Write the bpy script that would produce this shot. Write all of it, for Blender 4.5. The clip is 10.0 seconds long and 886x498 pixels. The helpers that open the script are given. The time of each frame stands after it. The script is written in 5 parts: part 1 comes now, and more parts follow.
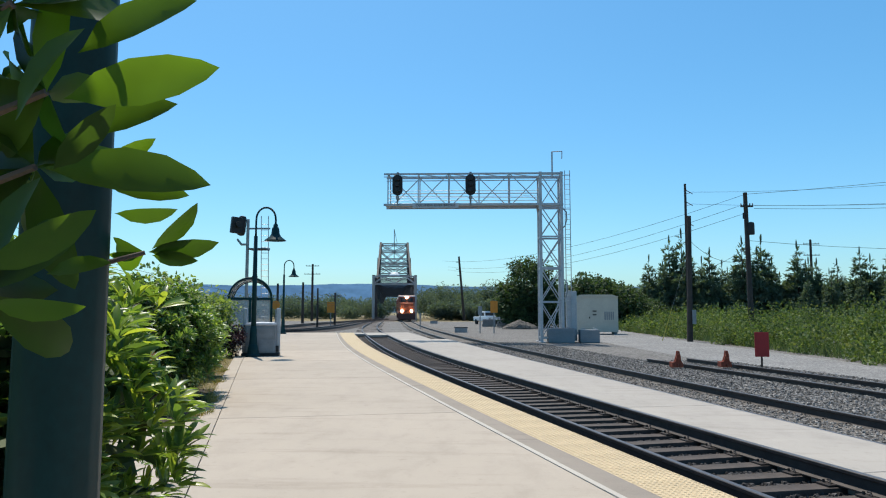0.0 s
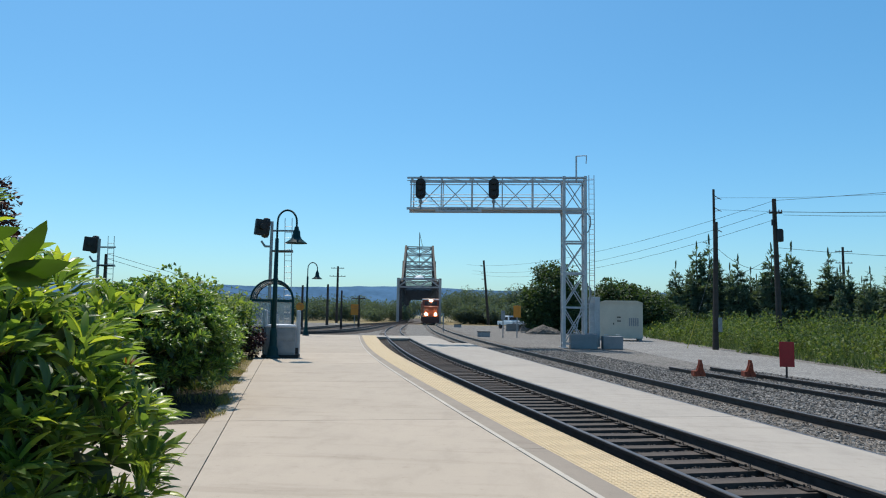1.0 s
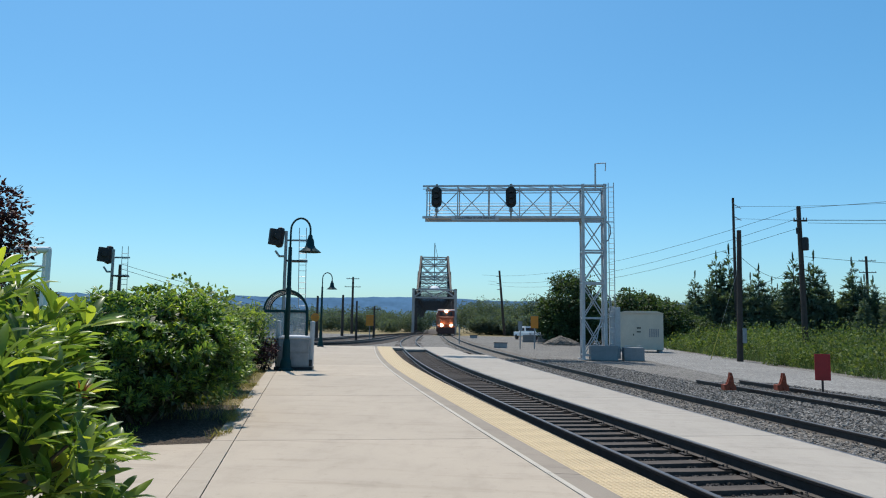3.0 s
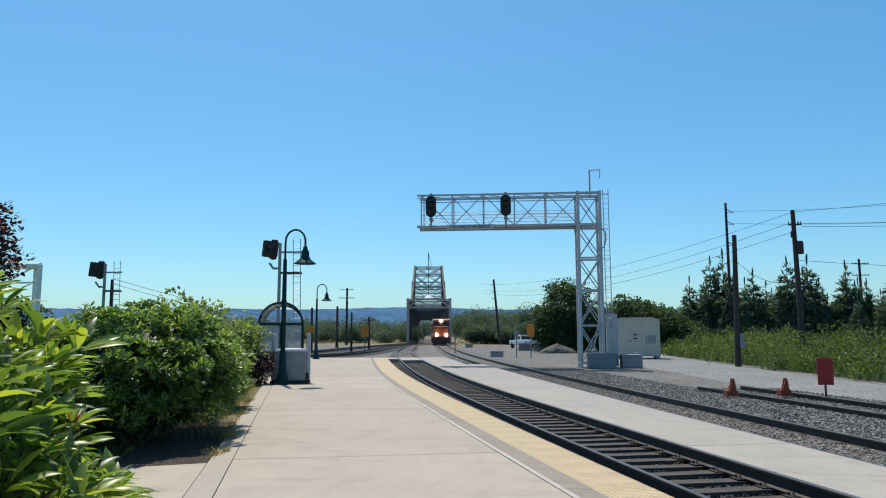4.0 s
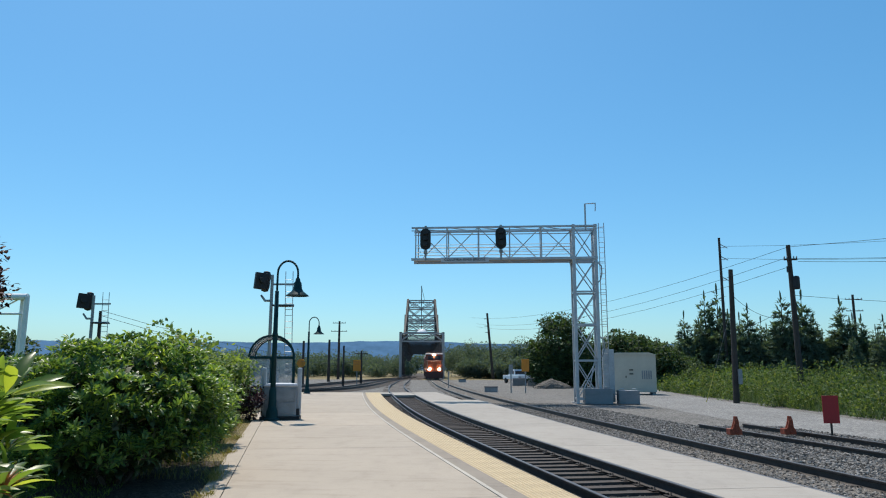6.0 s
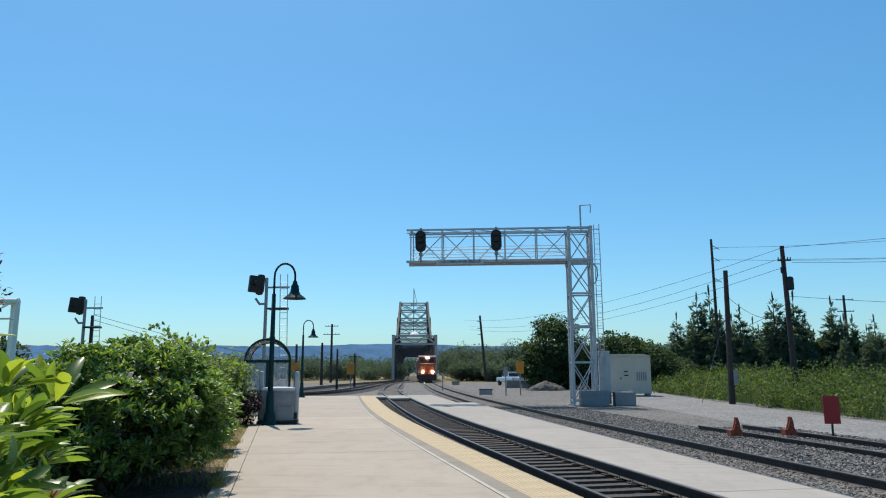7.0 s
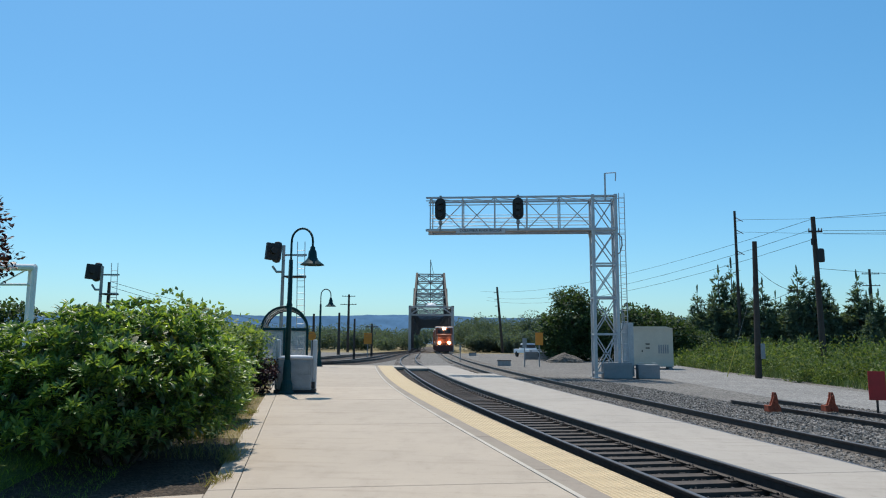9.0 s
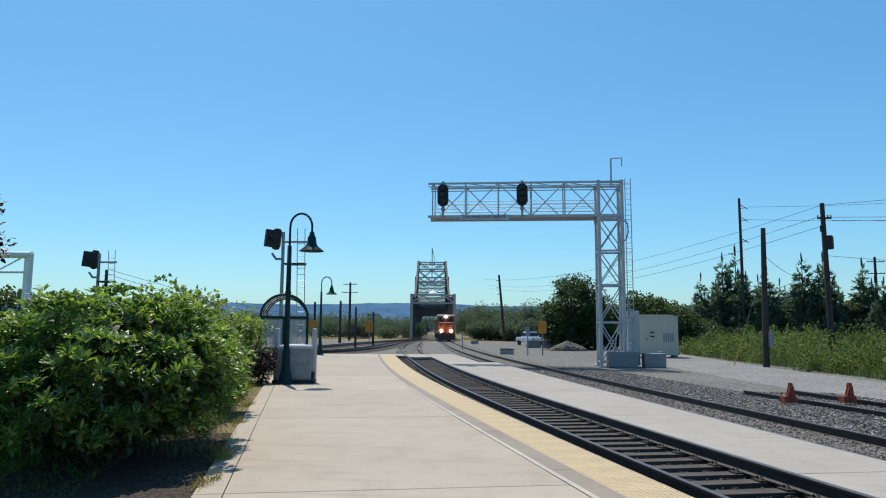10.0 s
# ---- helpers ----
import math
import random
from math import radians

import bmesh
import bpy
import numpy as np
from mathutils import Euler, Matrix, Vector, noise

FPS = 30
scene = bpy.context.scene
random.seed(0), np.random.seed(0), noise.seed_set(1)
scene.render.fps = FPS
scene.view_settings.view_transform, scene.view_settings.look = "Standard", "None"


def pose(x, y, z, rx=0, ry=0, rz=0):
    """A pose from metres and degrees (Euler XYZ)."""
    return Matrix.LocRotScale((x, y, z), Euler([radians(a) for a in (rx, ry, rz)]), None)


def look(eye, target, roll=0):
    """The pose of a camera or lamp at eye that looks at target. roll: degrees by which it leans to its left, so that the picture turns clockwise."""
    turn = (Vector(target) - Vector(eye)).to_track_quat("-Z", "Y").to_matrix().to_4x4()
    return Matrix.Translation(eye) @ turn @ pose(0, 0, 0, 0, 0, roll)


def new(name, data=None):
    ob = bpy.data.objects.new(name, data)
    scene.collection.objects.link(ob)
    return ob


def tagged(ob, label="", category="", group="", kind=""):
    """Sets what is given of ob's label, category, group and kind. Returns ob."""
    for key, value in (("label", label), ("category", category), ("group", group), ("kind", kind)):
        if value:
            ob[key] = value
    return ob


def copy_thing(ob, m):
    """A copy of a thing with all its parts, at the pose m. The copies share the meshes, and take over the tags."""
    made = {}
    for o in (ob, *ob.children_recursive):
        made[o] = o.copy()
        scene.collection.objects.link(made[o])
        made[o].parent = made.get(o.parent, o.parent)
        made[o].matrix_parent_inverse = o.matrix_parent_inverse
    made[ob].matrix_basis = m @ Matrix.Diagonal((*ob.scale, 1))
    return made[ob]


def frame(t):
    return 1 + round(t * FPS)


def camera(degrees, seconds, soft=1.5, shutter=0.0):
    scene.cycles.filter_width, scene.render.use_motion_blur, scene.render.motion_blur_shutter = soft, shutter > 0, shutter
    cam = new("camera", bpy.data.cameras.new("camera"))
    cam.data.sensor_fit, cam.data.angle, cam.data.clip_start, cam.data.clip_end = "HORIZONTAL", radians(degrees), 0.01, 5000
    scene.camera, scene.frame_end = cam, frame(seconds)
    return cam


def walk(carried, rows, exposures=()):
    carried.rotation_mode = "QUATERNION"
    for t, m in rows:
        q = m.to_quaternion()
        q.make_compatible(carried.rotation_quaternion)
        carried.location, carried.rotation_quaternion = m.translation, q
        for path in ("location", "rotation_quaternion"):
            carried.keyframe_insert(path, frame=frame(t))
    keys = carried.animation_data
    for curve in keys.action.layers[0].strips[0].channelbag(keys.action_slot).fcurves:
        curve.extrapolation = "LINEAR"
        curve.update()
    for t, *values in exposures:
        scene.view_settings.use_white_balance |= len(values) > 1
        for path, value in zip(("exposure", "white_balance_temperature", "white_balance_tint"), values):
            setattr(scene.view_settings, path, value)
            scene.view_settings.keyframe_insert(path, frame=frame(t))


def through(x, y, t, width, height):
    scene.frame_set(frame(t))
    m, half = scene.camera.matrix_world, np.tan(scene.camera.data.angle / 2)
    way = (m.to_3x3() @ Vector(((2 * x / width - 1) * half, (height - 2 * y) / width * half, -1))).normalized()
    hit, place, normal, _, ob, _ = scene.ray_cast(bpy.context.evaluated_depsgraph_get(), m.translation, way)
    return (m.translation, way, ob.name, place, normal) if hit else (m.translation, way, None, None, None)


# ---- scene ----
cam = camera(64.2, 10.0, soft=1.1)
EXPOSURE = 0.0

PATH = [
    (0, (0.201, 0.602, 1.493), (0.115, 2.593, 1.671), 0.1),
    (0.25, (0.268, 0.602, 1.495), (0.192, 2.593, 1.676), 0.3),
    (0.5, (0.362, 0.603, 1.498), (0.266, 2.593, 1.681), 0.6),
    (1, (0.397, 0.681, 1.526), (0.238, 2.666, 1.713), 0.9),
    (1.5, (0.389, 0.874, 1.518), (0.22, 2.856, 1.727), 0.8),
    (2, (0.32, 1.072, 1.564), (0.15, 3.052, 1.789), 1.1),
    (2.5, (0.273, 1.257, 1.523), (0.081, 3.236, 1.732), 1.2),
    (4, (0.115, 1.615, 1.554), (-0.067, 3.592, 1.797), -0.1),
    (4.5, (0.002, 1.74, 1.536), (-0.146, 3.718, 1.79), -0.5),
    (5, (-0.002, 1.832, 1.548), (-0.159, 3.805, 1.838), -0.4),
    (5.5, (0.029, 1.948, 1.565), (-0.143, 3.914, 1.886), 0.2),
    (7, (-0.237, 2.158, 1.576), (-0.374, 4.123, 1.92), -0.2),
    (7.5, (-0.356, 2.264, 1.569), (-0.5, 4.235, 1.877), -0.2),
    (8, (-0.374, 2.484, 1.555), (-0.522, 4.455, 1.856), -0.3),
    (8.5, (-0.379, 2.764, 1.558), (-0.563, 4.736, 1.836), 0.1),
    (9, (-0.514, 3.073, 1.536), (-0.698, 5.047, 1.801), 0.4),
    (9.5, (-0.638, 3.396, 1.542), (-0.813, 5.375, 1.767), 0.2),
    (10, (-0.65, 3.779, 1.554), (-0.838, 5.757, 1.786), 0.4),
]
walk(cam, [(t, look(eye, target, roll)) for t, eye, target, roll in PATH], exposures=[(0.0, EXPOSURE + 0.15), (0.5, EXPOSURE + 0.08), (1.0, EXPOSURE), (10.0, EXPOSURE)])

# ---- sky and sun ----
SUN = Vector((-0.75, 1.60, 3.9)).normalized()
world = bpy.data.worlds.new("sky")
scene.world = world
world.use_nodes = True
wn, wl = world.node_tree.nodes, world.node_tree.links
sky = wn.new("ShaderNodeTexSky")
sky.sky_type = "NISHITA"
sky.sun_disc = False
sky.sun_elevation = math.asin(SUN.z)
sky.sun_rotation = math.atan2(SUN.x, SUN.y)
sky.air_density, sky.dust_density, sky.ozone_density = 1.0, 0.9, 2.0
tint = wn.new("ShaderNodeHueSaturation")
tint.inputs["Saturation"].default_value = 1.15
bluer = wn.new("ShaderNodeMix")
bluer.data_type, bluer.blend_type = "RGBA", "MULTIPLY"
bluer.inputs[0].default_value = 1.0
bluer.inputs[7].default_value = (0.68, 0.90, 0.97, 1)
wl.new(sky.outputs[0], bluer.inputs[6])
wl.new(bluer.outputs[2], tint.inputs["Color"])
even = wn.new("ShaderNodeMix")
even.data_type = "RGBA"
even.inputs[0].default_value = 0.14
even.inputs[7].default_value = (1.0, 3.7, 6.3, 1)
wl.new(tint.outputs[0], even.inputs[6])
wl.new(even.outputs[2], wn["Background"].inputs["Color"])
wn["Background"].inputs["Strength"].default_value = 0.147
sun_data = bpy.data.lights.new("sun", "SUN")
sun_data.energy, sun_data.angle, sun_data.color = 5.0, radians(0.53), (1.0, 0.93, 0.82)
sun = new("sun", sun_data)
sun.matrix_basis = look(SUN * 60, (0, 0, 0))


# ---- materials ----
def nodes_of(name, rough=0.7, metal=0.0, spec=0.5):
    m = bpy.data.materials.new(name)
    m.use_nodes = True
    n, l = m.node_tree.nodes, m.node_tree.links
    b = n["Principled BSDF"]
    b.inputs["Roughness"].default_value, b.inputs["Metallic"].default_value = rough, metal
    b.inputs["Specular IOR Level"].default_value = spec
    return m, n, l, b


def noise_of(n, l, scale, detail=4.0, rough=0.6, coord="Object", stretch=None):
    tc = n.new("ShaderNodeTexCoord")
    t = n.new("ShaderNodeTexNoise")
    t.inputs["Scale"].default_value, t.inputs["Detail"].default_value, t.inputs["Roughness"].default_value = scale, detail, rough
    if stretch:
        mp = n.new("ShaderNodeMapping")
        mp.inputs["Scale"].default_value = stretch
        l.new(tc.outputs[coord], mp.inputs[0])
        l.new(mp.outputs[0], t.inputs["Vector"])
    else:
        l.new(tc.outputs[coord], t.inputs["Vector"])
    return t.outputs["Fac"]


def ramp_of(n, l, fac, stops):
    r = n.new("ShaderNodeValToRGB")
    els = r.color_ramp.elements
    while len(els) < len(stops):
        els.new(0.5)
    for e, (p, c) in zip(els, stops):
        e.position, e.color = p, (*c, 1)
    l.new(fac, r.inputs[0])
    return r.outputs["Color"]


def mix_of(n, l, fac, a, b, mode="MIX"):
    m = n.new("ShaderNodeMix")
    m.data_type, m.blend_type = "RGBA", mode
    for sock, v in ((m.inputs[0], fac), (m.inputs[6], a), (m.inputs[7], b)):
        if isinstance(v, (int, float)):
            sock.default_value = v
        elif isinstance(v, tuple):
            sock.default_value = (*v, 1)
        else:
            l.new(v, sock)
    return m.outputs[2]


def bump_of(n, l, b, fac, strength, dist):
    k = n.new("ShaderNodeBump")
    k.inputs["Strength"].default_value, k.inputs["Distance"].default_value = strength, dist
    l.new(fac, k.inputs["Height"])
    l.new(k.outputs[0], b.inputs["Normal"])


def plain(name, c, rough=0.6, metal=0.0, vary=0.25, scale=3.0, grain=60.0, bump=0.2, dist=0.003, coord="Object", spec=0.5, tone=None):
    """A surface of one colour, with broad stains, fine grain and relief."""
    m, n, l, b = nodes_of(name, rough, metal, spec)
    broad, fine = noise_of(n, l, scale, 5, 0.65, coord), noise_of(n, l, grain, 3, 0.6, coord)
    lo, hi = tuple(v * (1 - vary) for v in c), tuple(min(1, v * (1 + vary)) for v in (tone or c))
    col = ramp_of(n, l, broad, [(0.3, lo), (0.7, hi)])
    g = ramp_of(n, l, fine, [(0.25, (0.75, 0.75, 0.75)), (0.75, (1.15, 1.15, 1.15))])
    l.new(mix_of(n, l, 0.6, col, g, "MULTIPLY"), b.inputs["Base Color"])
    bump_of(n, l, b, fine, bump, dist)
    return m


def concrete(name, c, crack=0.3):
    m, n, l, b = nodes_of(name, 0.85, 0, 0.3)
    broad, mid, fine = noise_of(n, l, 0.35, 6, 0.6, "Object"), noise_of(n, l, 2.2, 6, 0.7, "Object", (1, 0.45, 1)), noise_of(n, l, 90, 3, 0.7, "Object")
    col = ramp_of(n, l, broad, [(0.3, tuple(v * 0.93 for v in c)), (0.7, tuple(v * 1.05 for v in c))])
    stain = ramp_of(n, l, mid, [(0.30, (0.86, 0.855, 0.85)), (0.5, (1, 1, 1)), (0.8, (1.04, 1.04, 1.03))])
    col = mix_of(n, l, 0.8, col, stain, "MULTIPLY")
    streak = noise_of(n, l, 1.1, 7, 0.72, "Object", (0.35, 2.6, 1))
    col = mix_of(n, l, 0.9, col, ramp_of(n, l, streak, [(0.34, (0.84, 0.83, 0.82)), (0.47, (1, 1, 1)), (0.62, (1, 1, 1)), (0.72, (1.09, 1.08, 1.07))]), "MULTIPLY")
    spots = noise_of(n, l, 7.0, 5, 0.75, "Object")
    col = mix_of(n, l, 0.8, col, ramp_of(n, l, spots, [(0.30, (0.80, 0.79, 0.78)), (0.42, (1, 1, 1))]), "MULTIPLY")
    info = n.new("ShaderNodeObjectInfo")
    slab = ramp_of(n, l, info.outputs["Random"], [(0, (0.93, 0.93, 0.93)), (1, (1.05, 1.04, 1.03))])
    col = mix_of(n, l, 0.8, col, slab, "MULTIPLY")
    g = ramp_of(n, l, fine, [(0.3, (0.82, 0.82, 0.82)), (0.7, (1.1, 1.1, 1.1))])
    l.new(mix_of(n, l, 0.5, col, g, "MULTIPLY"), b.inputs["Base Color"])
    bump_of(n, l, b, fine, 0.25, 0.003)
    return m


def gravel(name, dark, light, scale=28.0, weeds=0.0, depth=0.03):
    m, n, l, b = nodes_of(name, 0.9, 0, 0.25)
    tc = n.new("ShaderNodeTexCoord")
    v = n.new("ShaderNodeTexVoronoi")
    v.inputs["Scale"].default_value = scale
    l.new(tc.outputs["Object"], v.inputs["Vector"])
    sep = n.new("ShaderNodeSeparateColor")
    l.new(v.outputs["Color"], sep.inputs[0])
    col = ramp_of(n, l, sep.outputs[0], [(0.0, dark), (0.6, tuple((p + q) / 2 for p, q in zip(dark, light))), (1.0, light)])
    broad = noise_of(n, l, 0.25, 6, 0.65, "Object")
    col = mix_of(n, l, 0.8, col, ramp_of(n, l, broad, [(0.3, (0.78, 0.77, 0.76)), (0.7, (1.12, 1.12, 1.12))]), "MULTIPLY")
    if weeds:
        w = ramp_of(n, l, noise_of(n, l, 0.9, 7, 0.7, "Object"), [(0.62 - weeds, (0, 0, 0)), (0.72, (1, 1, 1))])
        col = mix_of(n, l, w, col, (0.10, 0.12, 0.03))
    l.new(col, b.inputs["Base Color"])
    bump_of(n, l, b, v.outputs["Distance"], 0.8, depth)
    return m


def leafy(name, dark, light, gloss=0.4, through=0.35, tip=None, patch=(1.3, 0.72, 1.18)):
    """Leaves: glossy above, letting some of the light through, each one of its own tone."""
    m, n, l, b = nodes_of(name, gloss, 0, 0.4)
    geo = n.new("ShaderNodeNewGeometry")
    stops = [(0.0, dark), (0.75, light), (1.0, tip or light)]
    col = ramp_of(n, l, geo.outputs["Random Per Island"], stops)
    col = mix_of(n, l, 0.5, col, ramp_of(n, l, noise_of(n, l, patch[0], 3, 0.6), [(0.3, (patch[1],) * 3), (0.7, (patch[2], patch[2] * 0.97, patch[2] * 0.93))]), "MULTIPLY")
    l.new(col, b.inputs["Base Color"])
    tr = n.new("ShaderNodeBsdfTranslucent")
    l.new(mix_of(n, l, 1.0, col, (2.6, 2.4, 0.9), "MULTIPLY"), tr.inputs["Color"])
    ms = n.new("ShaderNodeMixShader")
    ms.inputs[0].default_value = through
    l.new(b.outputs[0], ms.inputs[1])
    l.new(tr.outputs[0], ms.inputs[2])
    l.new(ms.outputs[0], n["Material Output"].inputs["Surface"])
    return m


M = dict(
    slab=concrete("platform_concrete", (0.372, 0.316, 0.256)),
    panel=concrete("crossing_concrete", (0.332, 0.300, 0.264)),
    edge=concrete("edge_concrete", (0.26, 0.22, 0.18)),
    pale=concrete("pale_edge", (0.43, 0.39, 0.34)),
    block=concrete("block_concrete", (0.26, 0.26, 0.265)),
    tactile=plain("yellow_tactile", (0.48, 0.365, 0.215), 0.7, vary=0.12, scale=0.8, bump=0.1),
    rail=plain("rail_steel", (0.035, 0.028, 0.026), 0.55, 0.3, 0.4, 5, 80),
    railtop=plain("rail_polished", (0.10, 0.095, 0.10), 0.5, 0.6, 0.2, 5, 40, 0.05),
    tie=plain("tie_timber", (0.060, 0.046, 0.038), 0.9, vary=0.5, scale=1.5, grain=25, bump=0.6, dist=0.01),
    ballast=gravel("ballast", (0.05, 0.043, 0.037), (0.235, 0.208, 0.18), 22),
    darkballast=gravel("track_bed", (0.024, 0.018, 0.015), (0.090, 0.073, 0.062), 26),
    yard=gravel("yard_gravel", (0.074, 0.069, 0.064), (0.235, 0.22, 0.202), 14),
    road=gravel("track_road", (0.125, 0.12, 0.115), (0.285, 0.275, 0.262), 16, depth=0.015),
    lawn=gravel("lawn_soil", (0.05, 0.09, 0.015), (0.14, 0.19, 0.04), 40, depth=0.04),
    soil=gravel("dry_soil", (0.13, 0.10, 0.05), (0.30, 0.24, 0.13), 30, 0.1),
    # soil coloured extra dark, to carry the shade under the broad shrub
    shaded_soil=gravel("shade_darkened_soil", (0.024, 0.019, 0.015), (0.10, 0.075, 0.055), 34, depth=0.04),
    galv=plain("galvanised_steel", (0.42, 0.43, 0.45), 0.45, 0.35, 0.15, 2, 30, 0.05),
    black=plain("black_paint", (0.012, 0.012, 0.014), 0.6, vary=0.3),
    green=plain("green_paint", (0.004, 0.034, 0.040), 0.5, 0.0, 0.25, 4, 60, 0.02, spec=0.15),
    dullsteel=plain("grey_paint", (0.26, 0.27, 0.28), 0.55, 0.2, 0.2, 3, 40, 0.05),
    beige=plain("cabinet_paint", (0.54, 0.48, 0.39), 0.6, 0.0, 0.1, 0.8, 30, 0.05),
    red=plain("red_sign", (0.33, 0.006, 0.010), 0.5, vary=0.2),
    rust=plain("rusty_orange", (0.24, 0.05, 0.022), 0.75, vary=0.4, scale=8),
    orange=plain("orange_sign", (0.62, 0.22, 0.02), 0.6, vary=0.1),
    pole=plain("pole_timber", (0.050, 0.038, 0.032), 0.9, vary=0.4, scale=1.2, grain=18, bump=0.5, dist=0.01),
    board=plain("board_paint", (0.46, 0.47, 0.50), 0.5, vary=0.08),
    guard=plain("yellow_plastic", (0.36, 0.33, 0.05), 0.5, vary=0.1),
    wire=plain("cable_black", (0.02, 0.02, 0.022), 0.6),
    # blue is the aerial haze, painted as the hill's base colour
    ridge=plain("haze_blue_hill", (0.075, 0.15, 0.25), 1.0, vary=0.25, scale=0.004, grain=0.02, bump=0.0, spec=0.0),
    # steel darkened, with the shade inside the truss put into its colour
    bridge=plain("bridge_shaded_steel", (0.042, 0.036, 0.036), 0.75, 0.0, 0.25, 0.3, 8, 0.05),
    white=plain("white_paint", (0.75, 0.75, 0.75), 0.4, vary=0.06),
    tyre=plain("rubber", (0.02, 0.02, 0.02), 0.85, vary=0.2),
    loco=plain("loco_orange", (0.21, 0.042, 0.012), 0.45, vary=0.15),
    locodark=plain("loco_dark", (0.05, 0.012, 0.01), 0.5, vary=0.2),
    bark=plain("bark", (0.09, 0.065, 0.05), 0.95, vary=0.4, scale=4, grain=25, bump=0.7, dist=0.02),
    rhodo=leafy("rhododendron_leaf", (0.040, 0.084, 0.028), (0.140, 0.220, 0.052), 0.36, 0.40, (0.29, 0.35, 0.06)),
    rhodo_mid=leafy("rhododendron_mid_leaf", (0.034, 0.080, 0.036), (0.118, 0.200, 0.056), 0.40, 0.34, (0.23, 0.31, 0.06)),
    # darker copy of the leaf, with the shade inside the bush painted in
    rhodo_shaded=leafy("rhododendron_shaded_leaf", (0.018, 0.040, 0.016), (0.050, 0.085, 0.026), 0.4, 0.12, (0.08, 0.07, 0.03)),
    # needle colour lifted towards grey-blue to stand for haze over the row
    conifer=leafy("hazed_conifer_needles", (0.046, 0.084, 0.068), (0.110, 0.165, 0.118), 0.9, 0.22),
    # leaf made paler and bluer, standing in for haze over the far woods
    hazed_leaf=leafy("haze_pale_leaf", (0.056, 0.092, 0.086), (0.105, 0.145, 0.122), 1.0, 0.25, patch=(0.12, 0.5, 1.3)),
    broad=leafy("broad_leaf", (0.016, 0.038, 0.018), (0.056, 0.098, 0.036), 0.7, 0.22, patch=(0.6, 0.5, 1.3)),
    feather=leafy("feathery_leaf", (0.055, 0.102, 0.034), (0.150, 0.215, 0.065), 0.6, 0.35),
    scrub=leafy("scrub_leaf", (0.030, 0.060, 0.020), (0.105, 0.160, 0.048), 0.8, 0.25, (0.17, 0.20, 0.08), (0.55, 0.25, 1.45)),
    plum=leafy("plum_leaf", (0.018, 0.008, 0.014), (0.045, 0.014, 0.024), 0.5, 0.15),
    weed=leafy("dry_weed", (0.08, 0.11, 0.03), (0.26, 0.22, 0.08), 0.7, 0.3),
    withered=leafy("withered_flower", (0.12, 0.05, 0.025), (0.30, 0.13, 0.05), 0.8, 0.2),
    # the same bridge steel, lightened for the outer members that catch skylight
    bridge_lit=plain("bridge_lit_steel", (0.40, 0.38, 0.37), 0.75, 0.0, 0.2, 0.3, 8, 0.05),
    grass=leafy("grass_blade", (0.07, 0.13, 0.02), (0.16, 0.24, 0.04), 0.6, 0.35),
)


def glass_of(name):
    m, n, l, b = nodes_of(name, 0.05)
    b.inputs["Base Color"].default_value = (0.75, 0.8, 0.85, 1)
    b.inputs["Transmission Weight"].default_value = 1.0
    b.inputs["IOR"].default_value = 1.1
    return m


M["glass"] = glass_of("clear_panel")


def lit(name, c, power):
    m, n, l, b = nodes_of(name)
    b.inputs["Base Color"].default_value = (*c, 1)
    b.inputs["Emission Color"].default_value = (*c, 1)
    b.inputs["Emission Strength"].default_value = power
    return m


M["headlight"] = lit("headlight", (1.0, 0.86, 0.6), 45.0)


# ---- building helpers ----
def mesh_from(name, bm, mat, smooth=False):
    me = bpy.data.meshes.new(name)
    if smooth:
        for f in bm.faces:
            f.smooth = True
    bm.to_mesh(me)
    bm.free()
    for mt in mat if isinstance(mat, (list, tuple)) else [mat]:
        me.materials.append(mt)
    return me


def part(name, bm, mat, parent, label="", smooth=False):
    ob = new(name, mesh_from(name, bm, mat, smooth))
    ob.parent = parent
    if label:
        ob["label"] = label
    return ob


def thing(name, label, category, group="", kind="", at=(0, 0, 0), turn=0.0):
    ob = tagged(new(name), label, category, group, kind)
    ob.empty_display_size = 0.2
    ob.matrix_basis = pose(*at, 0, 0, turn)
    return ob


def solid(name, bm, mat, label, category, group="", kind="", smooth=False):
    return tagged(new(name, mesh_from(name, bm, mat, smooth)), label, category, group, kind)


def box(bm, x0, y0, z0, x1, y1, z1, bevel=0.0):
    vs = bmesh.ops.create_cube(bm, size=1.0)["verts"]
    bmesh.ops.transform(bm, verts=vs, matrix=Matrix.Translation(((x0 + x1) / 2, (y0 + y1) / 2, (z0 + z1) / 2)) @ Matrix.Diagonal((x1 - x0, y1 - y0, z1 - z0, 1)))
    if bevel:
        es = list({e for v in vs for e in v.link_edges})
        bmesh.ops.bevel(bm, geom=es, offset=bevel, segments=2, affect="EDGES", profile=0.7)
    return bm


def tube(bm, p, q, r, r2=None, seg=8):
    p, q = Vector(p), Vector(q)
    d = q - p
    m = Matrix.Translation((p + q) / 2) @ d.to_track_quat("Z", "Y").to_matrix().to_4x4()
    bmesh.ops.create_cone(bm, cap_ends=True, segments=seg, radius1=r, radius2=r if r2 is None else r2, depth=d.length, matrix=m)
    return bm


